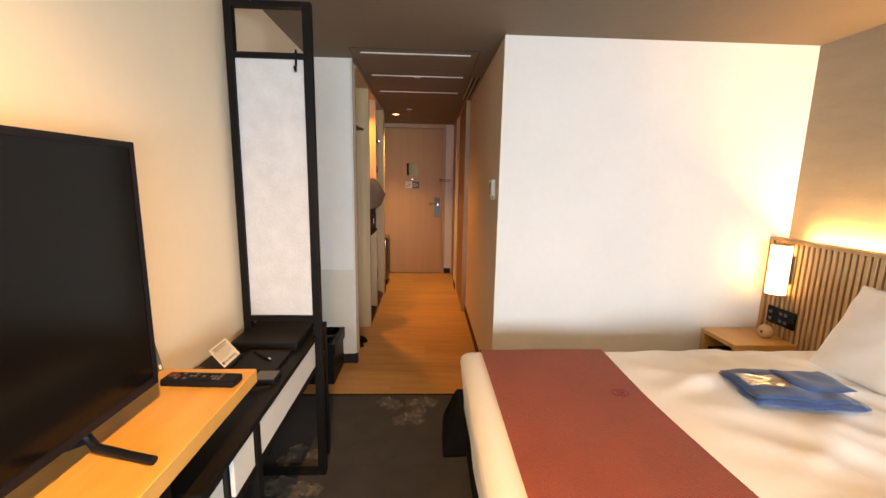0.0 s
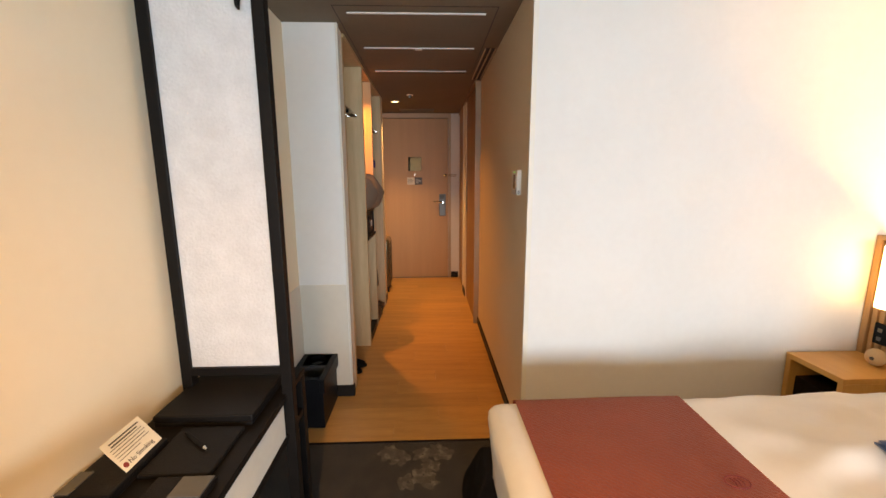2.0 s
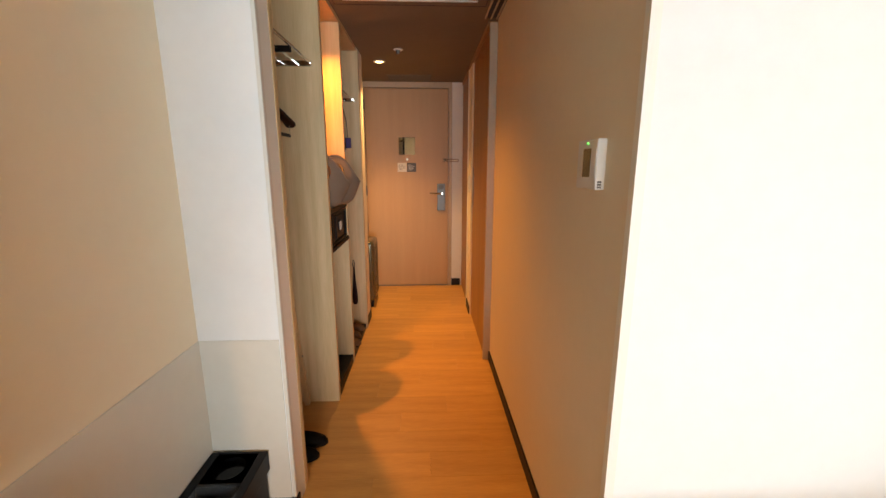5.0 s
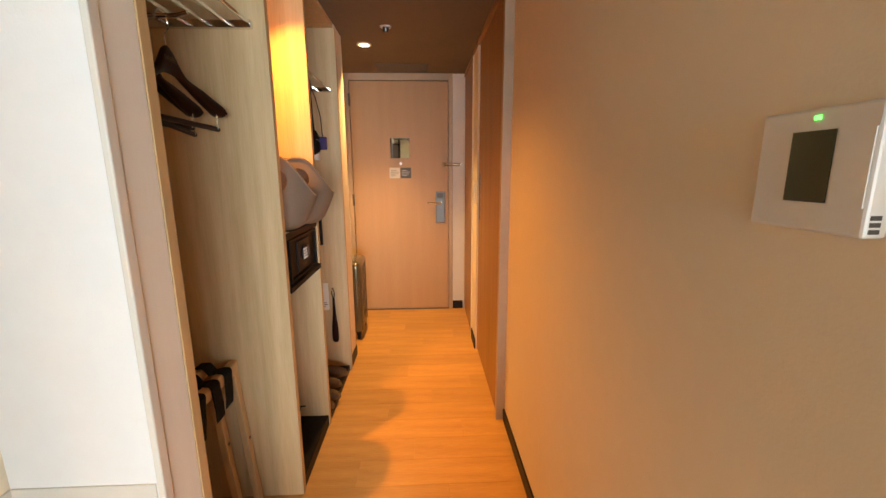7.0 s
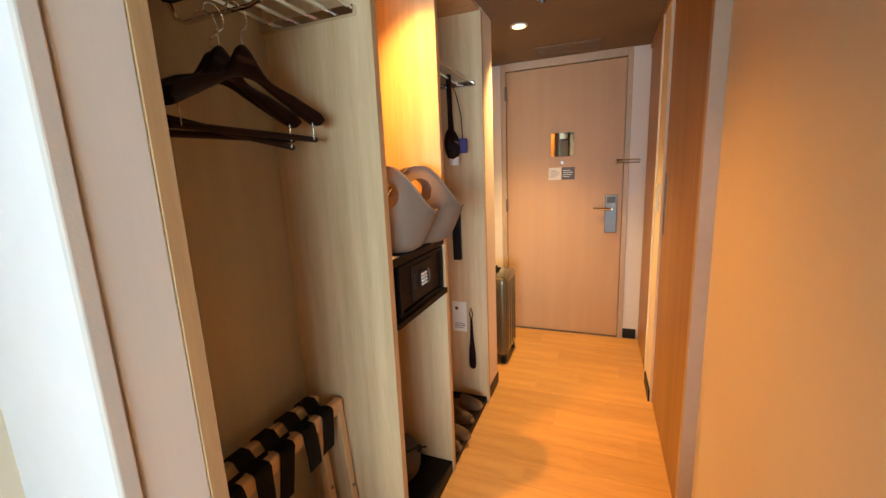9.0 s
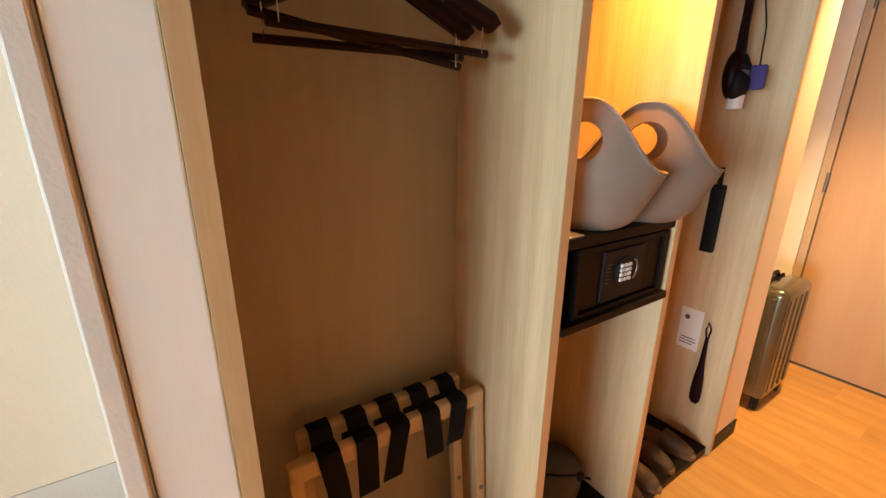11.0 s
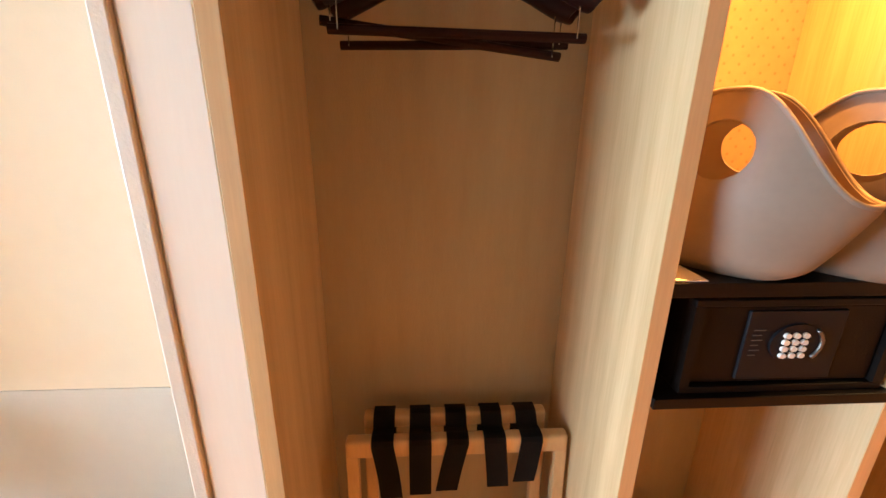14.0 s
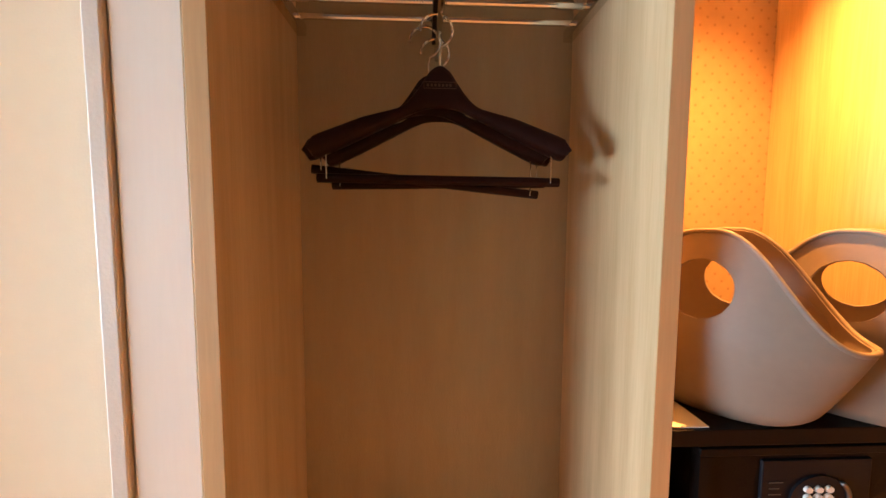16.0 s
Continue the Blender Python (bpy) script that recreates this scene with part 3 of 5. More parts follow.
def hanger(x, y, turn, droop=0.002):
    hg = thing("hanger", (x, y, 1.648), "dark mahogany wooden suit hanger with trouser bar", "hanger", "hangers in the closet")
    us = (0, 0.015, 0.031, 0.05, 0.067, 0.13, 0.2, 0.222)
    top = (0, -0.006, -0.030, -0.055, -0.068, -0.085, -0.114, -0.124)
    low = (-0.068, -0.0685, -0.071, -0.078, -0.086, -0.117, -0.150, -0.156)
    bm = bmesh.new()
    rings = []
    for i in range(49):
        u = -0.216 + 0.432 * i / 48
        a = abs(u)
        zt, zb = 1.580 + np.interp(a, us, top), 1.580 + np.interp(a, us, low)
        d = 0.008 + 0.014 * (a / 0.216) ** 1.5
        if a > 0.203:
            pinch = 0.020 * (1 - math.sqrt(max(0.0, 1 - ((a - 0.203) / 0.0132) ** 2)))
            zt, zb = zt - pinch, zb + pinch
        bow = 0.020 * (a / 0.216) ** 2
        zc, zh = (zt + zb) / 2, (zt - zb) / 2
        ring = []
        for k in range(16):
            t = 2 * math.pi * k / 16
            c, s = math.cos(t), math.sin(t)
            ring.append(bm.verts.new((x + bow + d * math.copysign(abs(c) ** 0.7, c), y + 0.945 * u, zc + zh * math.copysign(abs(s) ** 0.6, s))))
        rings.append(ring)
    for p, q in zip(rings, rings[1:]):
        for k in range(16):
            bm.faces.new((p[k], p[(k + 1) % 16], q[(k + 1) % 16], q[k]))
    bm.faces.new(rings[0][::-1])
    bm.faces.new(rings[-1])
    body = part("body", bm, M_HANGER, hg, smooth="auto")
    bm = bmesh.new()
    for a in ((-0.026, 0.026, 1.5510, 1.5518), (-0.026, 0.026, 1.5412, 1.5420), (-0.026, -0.0252, 1.542, 1.551), (0.0252, 0.026, 1.542, 1.551)):
        box(bm, x + 0.0085, x + 0.0094, y + a[0], y + a[1], a[2], a[3])
    for k in range(7):
        box(bm, x + 0.0085, x + 0.0092, y - 0.021 + 0.006 * k, y - 0.0175 + 0.006 * k, 1.5445, 1.5485)
    part("stamp", bm, M_OCHRE, body, "small printed maker's mark")
    pts = [(x, y, 1.565), (x, y, 1.60)]
    for k in range(15):
        t = radians(-70 + k * 18)
        pts.append((x, y + 0.002 + 0.026 * math.cos(t) - 0.008, 1.633 + 0.026 * math.sin(t)))
    part("hook", tube(bmesh.new(), pts, 0.0022), M_CHROME, hg, "polished wire hook", smooth="auto")
    part("trouser_bar", rod(bmesh.new(), (x + 0.012, y - 0.194, 1.397 + droop), (x + 0.012, y + 0.194, 1.397 - droop), 0.0075, segments=10), M_HANGER, hg, smooth="auto")
    for s in (-1, 1):
        part("wire", rod(bmesh.new(), (x + 0.02, y + s * 0.178, 1.447), (x + 0.02, y + s * 0.178, 1.395 - s * droop), 0.0012, segments=6), M_CHROME, hg)
    hg.rotation_euler = (0, 0, radians(turn))


hanger(-0.635, 3.040, 0.0)
hanger(-0.680, 3.022, 5.0, 0.019)
hanger(-0.725, 3.040, -5.0, -0.002)

# folded luggage rack leaning in the first bay
lr = thing("luggage_rack", (-0.68, 3.10, 0.0), "folded beech luggage rack with black webbing straps", "luggage rack")


def rack_frame(xt, xf, zt, y0, y1, rail_h):
    part("rail", B(xt - 0.016, xt + 0.016, y0, y1, zt - rail_h, zt, bevel=0.008, segments=3), M_BEECH, lr, smooth="auto")
    for y in (y0 + 0.014, y1 - 0.014):
        bm = B(-0.013, 0.013, -0.014, 0.014, 0.0, zt - rail_h + 0.02, bevel=0.003)
        s = (xt - xf) / (zt - rail_h)
        for v in bm.verts:
            v.co = Vector((xf + v.co.x + s * v.co.z, y + v.co.y, v.co.z))
        leg = part("leg", bm, M_BEECH, lr)
        part("bolt", rod(bmesh.new(), (xf + 0.012 + s * 0.28, y, 0.28), (xf + 0.016 + s * 0.28, y, 0.28), 0.006), M_STEEL, leg)


rack_frame(-0.700, -0.655, 0.590, 2.812, 3.320, 0.046)
rack_frame(-0.765, -0.715, 0.606, 2.846, 3.286, 0.036)
for k in range(5):
    y0 = 2.870 + 0.0845 * k
    drop = (0.112, 0.105, 0.096, 0.090, 0.078)[k]
    lean = (0.006, 0.0, -0.008, 0.004, -0.004)[k]
    path = [(-0.785, 0.50), (-0.785, 0.585), (-0.780, 0.595), (-0.75, 0.596), (-0.73, 0.583), (-0.718, 0.586), (-0.705, 0.590), (-0.686, 0.588), (-0.680, 0.578), (-0.680, 0.54), (-0.679, 0.50), (-0.681, 0.587 - 0.045 - drop)]
    bm = bmesh.new()
    rows = []
    for i, (px, pz) in enumerate(path):
        pz += 0.004 + 0.012 * (px < -0.74)
        sh = lean * max(0, i - 8)
        rows.append([bm.verts.new((px, y0 + sh, pz)), bm.verts.new((px, y0 + 0.050 + sh, pz)), bm.verts.new((px + 0.003, y0 + 0.050 + sh, pz + 0.001)), bm.verts.new((px + 0.003, y0 + sh, pz + 0.001))])
    for p, q in zip(rows, rows[1:]):
        for j in range(4):
            bm.faces.new((p[j], p[(j + 1) % 4], q[(j + 1) % 4], q[j]))
    bm.faces.new(rows[0][::-1])
    bm.faces.new(rows[-1])
    part("strap", bm, M_STRAP, lr, "black webbing strap")

# ---- baskets ----


def basket(x, y, z, k, mat, label, turn=0.0, group="baskets on the niche shelf"):
    """A soft tote: oval bowl, rim low at both tips and drawn up into two holed handles."""
    bt = thing("tote_basket", (x, y, z), label, "basket", group)
    nu, nv = 96, 34
    bm = bmesh.new()

    def at(i, v):
        t = 2 * math.pi * i / nu
        c, s = math.cos(t), math.sin(t)
        q = min(1.0, max(0.0, (abs(c) - 0.05) / 0.92))
        rim = 0.128 + 0.147 * (1 - q * q * (3 - 2 * q))
        h = rim * v
        w = min(h / 0.12, 1.0)
        a = 0.105 + 0.070 * (w ** 0.75)
        b = 0.062 + 0.026 * math.sin(min(h / 0.17, 1.0) * math.pi / 2) - 0.030 * max(0.0, (h - 0.12) / 0.145) ** 1.3
        r = 0.018 * max(0.0, 1 - h / 0.03) ** 2
        return Vector((x + k * (a - r) * math.copysign(abs(c) ** 0.9, c), y + k * (b - r) * math.copysign(abs(s) ** 0.9, s), z + k * h))

    grid = [[bm.verts.new(at(i, j / nv)) for i in range(nu)] for j in range(nv + 1)]
    hole_z, hole_a, hole_b = z + k * 0.192, k * 0.042, k * 0.043
    for j in range(nv):
        for i in range(nu):
            quad = (grid[j][i], grid[j][(i + 1) % nu], grid[j + 1][(i + 1) % nu], grid[j + 1][i])
            mid = sum((q.co for q in quad), Vector()) / 4
            if ((mid.x - x) / hole_a) ** 2 + ((mid.z - hole_z) / hole_b) ** 2 < 1:
                continue
            bm.faces.new(quad)
    bm.faces.new(grid[0][::-1])
    for v in bm.verts:
        e = ((v.co.x - x) / hole_a) ** 2 + ((v.co.z - hole_z) / hole_b) ** 2
        if v.is_boundary and e < 1.9 and v.link_faces and v.co.z < z + k * 0.25:
            f = 1 / math.sqrt(max(e, 1e-4))
            v.co.x, v.co.z = x + (v.co.x - x) * f, hole_z + (v.co.z - hole_z) * f
    for v in [v for v in bm.verts if not v.link_faces]:
        bm.verts.remove(v)
    bmesh.ops.recalc_face_normals(bm, faces=bm.faces)
    bmesh.ops.solidify(bm, geom=bm.faces[:], thickness=0.006)
    part("body", bm, mat, bt, smooth="auto")
    loop = [at(i, 1.0) for i in range(nu)]
    part("rim", tube(bmesh.new(), loop + loop[:1], 0.0042 * k, 6), mat, bt, smooth=True)
    bt.rotation_euler = (0, 0, radians(turn))
    return bt


basket(-0.572, 3.474, 1.0455, 1.0, M_FELT, "taupe felt tote basket with round handle holes", 36)
basket(-0.548, 3.668, 1.0455, 1.0, M_FELT, "taupe felt tote basket with round handle holes", 38)
pouch = thing("dryer_pouch", (-0.70, 3.62, 0.055), "dark grey rounded pouch lying on the closet base", "pouch")
bm = ball(bmesh.new(), (-0.70, 3.63, 0.115), 0.13, (0.85, 1.0, 0.72), 28, 18)
for v in bm.verts:
    v.co += 0.010 * noise.noise_vector(v.co * 8)
    v.co.z = max(v.co.z, 0.0555)
part("body", bm, M_POUCH, pouch, smooth=True)
# solid dark patch in place of the shade inside the grip hole
bm = ball(bmesh.new(), (-0.612, 3.690, 0.145), 0.024, (0.5, 1.0, 0.75), 14, 10)
part("opening", bm, M_RUBBER, pouch, "dark patch for the shaded hole", smooth=True)
part("cord", tube(bmesh.new(), [(-0.66, 3.55, 0.195), (-0.62, 3.59, 0.20), (-0.60, 3.65, 0.185), (-0.585, 3.71, 0.15)], 0.004), M_RUBBER, pouch, smooth="auto")
single("niche_leaflet", B(-0.60, -0.495, 3.362, 3.415, 1.0455, 1.0472), M_PAPER, "cream paper leaflet lying on the shelf", "leaflet")

# ---- safe ----
safe = thing("safe", (-0.69, 3.583, 0.847), "dark brown hotel room safe with keypad", "safe")
part("body", B(REAR + 0.03, -0.545, 3.478, 3.832, 0.787, 0.992, bevel=0.004), M_SAFE, safe)
bm = B(-0.547, -0.528, 3.478, 3.832, 0.787, 0.802, bevel=0.002)
box(bm, -0.547, -0.528, 3.478, 3.832, 0.977, 0.992, bevel=0.002)
box(bm, -0.547, -0.528, 3.478, 3.494, 0.802, 0.977)
box(bm, -0.547, -0.528, 3.814, 3.832, 0.802, 0.977)
part("rim", bm, M_SAFE, safe)
sd = part("door", B(-0.547, -0.536, 3.497, 3.811, 0.805, 0.974, bevel=0.003), M_SAFE, safe)
part("panel", B(-0.538, -0.531, 3.572, 3.735, 0.815, 0.966, bevel=0.002), M_TVFRAME, sd, "raised dark control panel")
bm = rod(bmesh.new(), (-0.532, 3.655, 0.897), (-0.527, 3.655, 0.897), 0.042, segments=28)
part("dial", bm, M_TVFRAME, sd, smooth="auto")
bm = bmesh.new()
tube(bm, [(-0.526, 3.655 + 0.043 * math.cos(t0), 0.897 + 0.043 * math.sin(t0)) for t0 in (radians(-44 + 8 * k) for k in range(12))], 0.0036, 8)
part("grip_ridge", bm, M_STEEL, sd, "steel grip ridge", smooth=True)
for r in range(4):
    for c in range(3):
        part("key", rod(bmesh.new(), (-0.527, 3.636 + 0.0155 * c, 0.916 - 0.0145 * r), (-0.523, 3.636 + 0.0155 * c, 0.916 - 0.0145 * r), 0.0062, 0.0055, segments=12), M_PLASTICWHITE, sd, "round white key", smooth="auto")
bm = bmesh.new()
for k, w in enumerate((0.020, 0.015, 0.018, 0.013, 0.017, 0.012)):
    box(bm, -0.531, -0.5303, 3.583, 3.583 + w, 0.925 - 0.011 * k, 0.9265 - 0.011 * k)
part("print", bm, M_GREYCARD, sd)

# size of the safe and its place on the lower shelf
FIT = Matrix.Translation((0.036, 3.403, 0.8475)) @ Matrix.Diagonal((1.0, 1.012, 0.82, 1.0)) @ Matrix.Translation((0.0, -3.478, -0.787))
for ob in list(safe.children_recursive):
    ob.data.transform(FIT)

# ---- third bay ----
rail = thing("closet_rail", (-0.68, 4.1, 1.74), "chrome hat rack in the far closet bay", "rack")
for x in (-0.525, -0.60, -0.68, -0.76):
    part("bar", rod(bmesh.new(), (x, 3.805, 1.725), (x, 4.343, 1.725), 0.006, segments=10), M_CHROME, rail, smooth="auto")
for y in (3.815, 4.333):
    part("bracket", B(REAR, -0.51, y - 0.01, y + 0.01, 1.708, 1.732, bevel=0.003), M_CHROME, rail)
br = thing("clothes_brush", (-0.60, 4.20, 1.55), "dark wooden clothes brush hanging from the rail", "brush")
part("handle", tube(bmesh.new(), [(-0.60, 4.2, 1.742), (-0.60, 4.2, 1.68), (-0.598, 4.2, 1.60), (-0.60, 4.2, 1.50)], 0.012), M_HANGER, br, smooth="auto")
part("head", ball(bmesh.new(), (-0.60, 4.2, 1.43), 0.05, (0.6, 0.9, 1.5)), M_HANGER, br, smooth=True)
part("bristles", ball(bmesh.new(), (-0.585, 4.2, 1.40), 0.04, (0.7, 1.0, 1.3)), M_RUBBER, br, smooth=True)
spray = thing("spray_bottle", (-0.585, 4.20, 1.33), "dark fabric spray bottle with white cap hung upside down", "bottle")
bm = rod(bmesh.new(), (-0.585, 4.20, 1.372), (-0.585, 4.20, 1.455), 0.024, 0.024, segments=18)
rod(bm, (-0.585, 4.20, 1.455), (-0.585, 4.20, 1.485), 0.024, 0.010, segments=18)
rod(bm, (-0.585, 4.20, 1.485), (-0.60, 4.20, 1.722), 0.004)
part("body", bm, M_RUBBER, spray, smooth="auto")
part("cap", rod(bmesh.new(), (-0.586, 4.20, 1.330), (-0.585, 4.20, 1.372), 0.023, segments=18), M_PLASTICWHITE, spray, "white cap", smooth="auto")
part("label_band", rod(bmesh.new(), (-0.585, 4.20, 1.405), (-0.585, 4.20, 1.440), 0.0246, segments=18), M_GREYCARD, spray, "grey printed band", smooth="auto")
tag = thing("cloth_pouch", (-0.545, 4.235, 1.38), "small purple cloth pouch hanging beside the spray bottle", "pouch")
bm = B(-0.572, -0.528, 4.222, 4.240, 1.385, 1.455, bevel=0.006, segments=3)
part("bag", bm, M_PLUM, tag, smooth="auto")
part("cord", tube(bmesh.new(), [(-0.55, 4.231, 1.452), (-0.555, 4.232, 1.56), (-0.575, 4.225, 1.66), (-0.60, 4.215, 1.728)], 0.0025, 6), M_RUBBER, tag, smooth="auto")

tl = thing("hanging_tool", (-0.63, 4.335, 0.97), "dark lint roller hanging on the closet side", "lint roller")
part("body", B(-0.655, -0.610, 4.318, 4.344, 0.83, 1.08, bevel=0.006), M_RUBBER, tl)
part("grip", rod(bmesh.new(), (-0.633, 4.331, 1.08), (-0.633, 4.331, 1.14), 0.008), M_RUBBER, tl)
sign = thing("closet_notice", (-0.635, 4.344, 0.50), "white printed notice stuck on the closet side", "notice")
part("sheet", B(-0.680, -0.598, 4.3425, 4.3445, 0.415, 0.588), M_PAPER, sign)
bm = bmesh.new()
for k, w in enumerate((0.055, 0.06, 0.048)):
    box(bm, -0.668, -0.668 + w, 4.3418, 4.3425, 0.46 - 0.012 * k, 0.464 - 0.012 * k)
part("print", bm, M_INK, sign)
part("symbol", rod(bmesh.new(), (-0.655, 4.3418, 0.55), (-0.655, 4.3425, 0.55), 0.010), M_INK, sign)
horn = thing("shoehorn", (-0.567, 4.33, 0.38), "dark brown long shoehorn hanging on a hook", "shoehorn")
bm = bmesh.new()
pr = [(0.50, 0.006), (0.46, 0.008), (0.40, 0.010), (0.36, 0.013), (0.32, 0.018), (0.26, 0.021), (0.22, 0.020), (0.205, 0.012)]
rings = [[bm.verts.new((-0.567 + w * math.cos(2 * math.pi * k / 12), 4.330 + 0.35 * w * math.sin(2 * math.pi * k / 12), z)) for k in range(12)] for z, w in pr]
for p, q in zip(rings, rings[1:]):
    for k in range(12):
        bm.faces.new((p[k], p[(k + 1) % 12], q[(k + 1) % 12], q[k]))
bm.faces.new(rings[0])
bm.faces.new(rings[-1][::-1])
part("blade", bm, M_HANGER, horn, smooth="auto")
part("loop", tube(bmesh.new(), [(-0.571, 4.33, 0.50), (-0.578, 4.332, 0.53), (-0.569, 4.338, 0.556), (-0.560, 4.332, 0.53), (-0.563, 4.33, 0.50)], 0.003), M_HANGER, horn)
part("hook", rod(bmesh.new(), (-0.569, 4.326, 0.556), (-0.569, 4.345, 0.556), 0.005), M_CHROME, horn)


def slipper(name, x, y, z, turn, mat, label, k=1.0, group="slippers"):
    s = thing(name, (x, y, z), label, "slipper", group)
    sole = [(0.13 * math.cos(t) * k, (0.042 + 0.006 * math.cos(t)) * math.sin(t) * k) for t in (2 * math.pi * i / 28 for i in range(28))]
    part("sole", slab(bmesh.new(), sole, 0.014, Matrix.Translation((x, y, z))), mat, s, smooth="auto")

    def f(u, v):
        a = math.pi * u
        length = 0.128 * math.sin(math.pi / 2 * (1 - 0.98 * v)) * k
        w = 0.044 * math.sqrt(max(0.02, 1 - (length / (0.131 * k)) ** 2)) * k
        return Vector((x + length, y + w * math.cos(a), z + 0.012 + 0.050 * k * math.sin(a) * (1 - 0.75 * (length / (0.13 * k)) ** 2) + 0.001))

    bm = sheet(bmesh.new(), 14, 12, lambda u, v: f(u, 0.25 + 0.75 * (1 - v)))
    bmesh.ops.solidify(bm, geom=bm.faces[:], thickness=0.006)
    part("upper", bm, mat, s, smooth="auto")
    s.rotation_euler = (0, 0, radians(turn))


slipper("slipper", -0.615, 2.885, 0.0, 8, M_RUBBER, "black slipper with toe poking out of the closet")
slipper("slipper", -0.600, 2.985, 0.0, 4, M_RUBBER, "black slipper with toe poking out of the closet")
slipper("slipper", -0.610, 4.22, 0.035, 4, M_TAN, "tan slipper on the dark closet base", 1.0)
slipper("slipper", -0.620, 4.10, 0.035, -3, M_TAN, "tan slipper on the dark closet base", 1.0)
slipper("slipper", -0.600, 3.96, 0.035, 6, M_TAN, "tan slipper on the dark closet base", 1.0)
slipper("slipper", -0.600, 3.875, 0.035, 2, M_TAN, "tan slipper on the dark closet base", 0.9)

# ---- suitcase ----
sc = thing("suitcase", (-0.625, 4.97, 0.0), "olive-grey hard-shell suitcase standing by the entrance", "suitcase")
part("shell", B(-0.745, -0.630, 4.805, 5.130, 0.055, 0.61, bevel=0.035, segments=4), M_SUITCASE, sc, smooth="auto")
part("shell", B(-0.622, -0.507, 4.805, 5.130, 0.055, 0.61, bevel=0.035, segments=4), M_SUITCASE, sc, smooth="auto")
for y in (4.86, 4.925, 4.99, 5.055):
    part("ridge", B(-0.509, -0.503, y - 0.012, y + 0.012, 0.10, 0.565, bevel=0.003), M_SUITCASE, sc)
for x in (-0.70, -0.665, -0.585, -0.55):
    part("ridge", B(x - 0.009, x + 0.009, 4.801, 4.807, 0.10, 0.565, bevel=0.003), M_SUITCASE, sc)
part("zip", B(-0.632, -0.620, 4.809, 5.126, 0.060, 0.606, bevel=0.004), M_RUBBER, sc)
part("side_handle", tube(bmesh.new(), [(-0.626, 4.806, 0.24), (-0.626, 4.782, 0.26), (-0.626, 4.782, 0.40), (-0.626, 4.806, 0.42)], 0.009), M_GREYCARD, sc, smooth="auto")
part("top_handle", tube(bmesh.new(), [(-0.626, 4.88, 0.606), (-0.626, 4.90, 0.630), (-0.626, 5.03, 0.630), (-0.626, 5.05, 0.606)], 0.009), M_RUBBER, sc, smooth="auto")
for x in (-0.715, -0.537):
    for y in (4.835, 5.10):
        w = part("wheel", rod(bmesh.new(), (x - 0.011, y, 0.026), (x + 0.011, y, 0.026), 0.026, segments=18), M_RUBBER, sc, smooth="auto")
        part("fork", B(x - 0.016, x + 0.016, y - 0.014, y + 0.014, 0.036, 0.062, bevel=0.003), M_RUBBER, w)

sc.location.x += 0.03

# ---- bin ----
wb = thing("waste_bin", (-0.67, 2.44, 0.0), "black two-compartment waste bin with plastic liner", "bin")
bm = bmesh.new()
for a in ((-0.758, -0.748, 2.294, 2.592), (-0.592, -0.582, 2.294, 2.592), (-0.748, -0.592, 2.294, 2.304), (-0.748, -0.592, 2.582, 2.592)):
    box(bm, a[0], a[1], a[2], a[3], 0.004, 0.205)
box(bm, -0.758, -0.582, 2.294, 2.592, 0.0, 0.004)
part("body", bm, M_TVFRAME, wb)
bm = bmesh.new()
for a in ((-0.764, -0.735, 2.284, 2.597), (-0.599, -0.570, 2.284, 2.597), (-0.735, -0.599, 2.284, 2.300), (-0.735, -0.599, 2.585, 2.597), (-0.735, -0.599, 2.438, 2.452)):
    box(bm, a[0], a[1], a[2], a[3], 0.200, 0.275, bevel=0.003)
part("lid", bm, M_TVFRAME, wb)
bm = bmesh.new()
ri = [bm.verts.new((-0.667 + 0.050 * math.cos(2 * math.pi * k / 24), 2.518 + 0.052 * math.sin(2 * math.pi * k / 24), 0.274)) for k in range(24)]
ro = []
for k in range(24):
    c, s = math.cos(2 * math.pi * k / 24), math.sin(2 * math.pi * k / 24)
    f = min(0.070 / max(abs(c), 1e-6), 0.068 / max(abs(s), 1e-6))
    ro.append(bm.verts.new((-0.667 + f * c, 2.518 + f * s, 0.274)))
for k in range(24):
    bm.faces.new((ri[k], ri[(k + 1) % 24], ro[(k + 1) % 24], ro[k]))
bmesh.ops.solidify(bm, geom=bm.faces[:], thickness=0.006)
part("ring_cover", bm, M_TVFRAME, wb)
rng = random.Random(4)


def liner(u, v):
    a = 2 * math.pi * u
    c, s = math.cos(a), math.sin(a)
    f = min(0.066 / max(abs(c), 1e-6), 0.067 / max(abs(s), 1e-6)) * (1 - 0.25 * v)
    p = Vector((-0.667 + f * c, 2.369 + f * s, 0.279 - 0.13 * v))
    return p + 0.008 * noise.noise_vector(p * 30)


bm = sheet(bmesh.new(), 36, 8, liner)
part("liner", bm, M_LINER, wb, "clear crumpled plastic liner", smooth=True)
part("liner", rod(bmesh.new(), (-0.667, 2.518, 0.06), (-0.667, 2.518, 0.255), 0.04, 0.048, segments=20), M_GLOSSBLACK, wb, "black inner cup", smooth="auto")

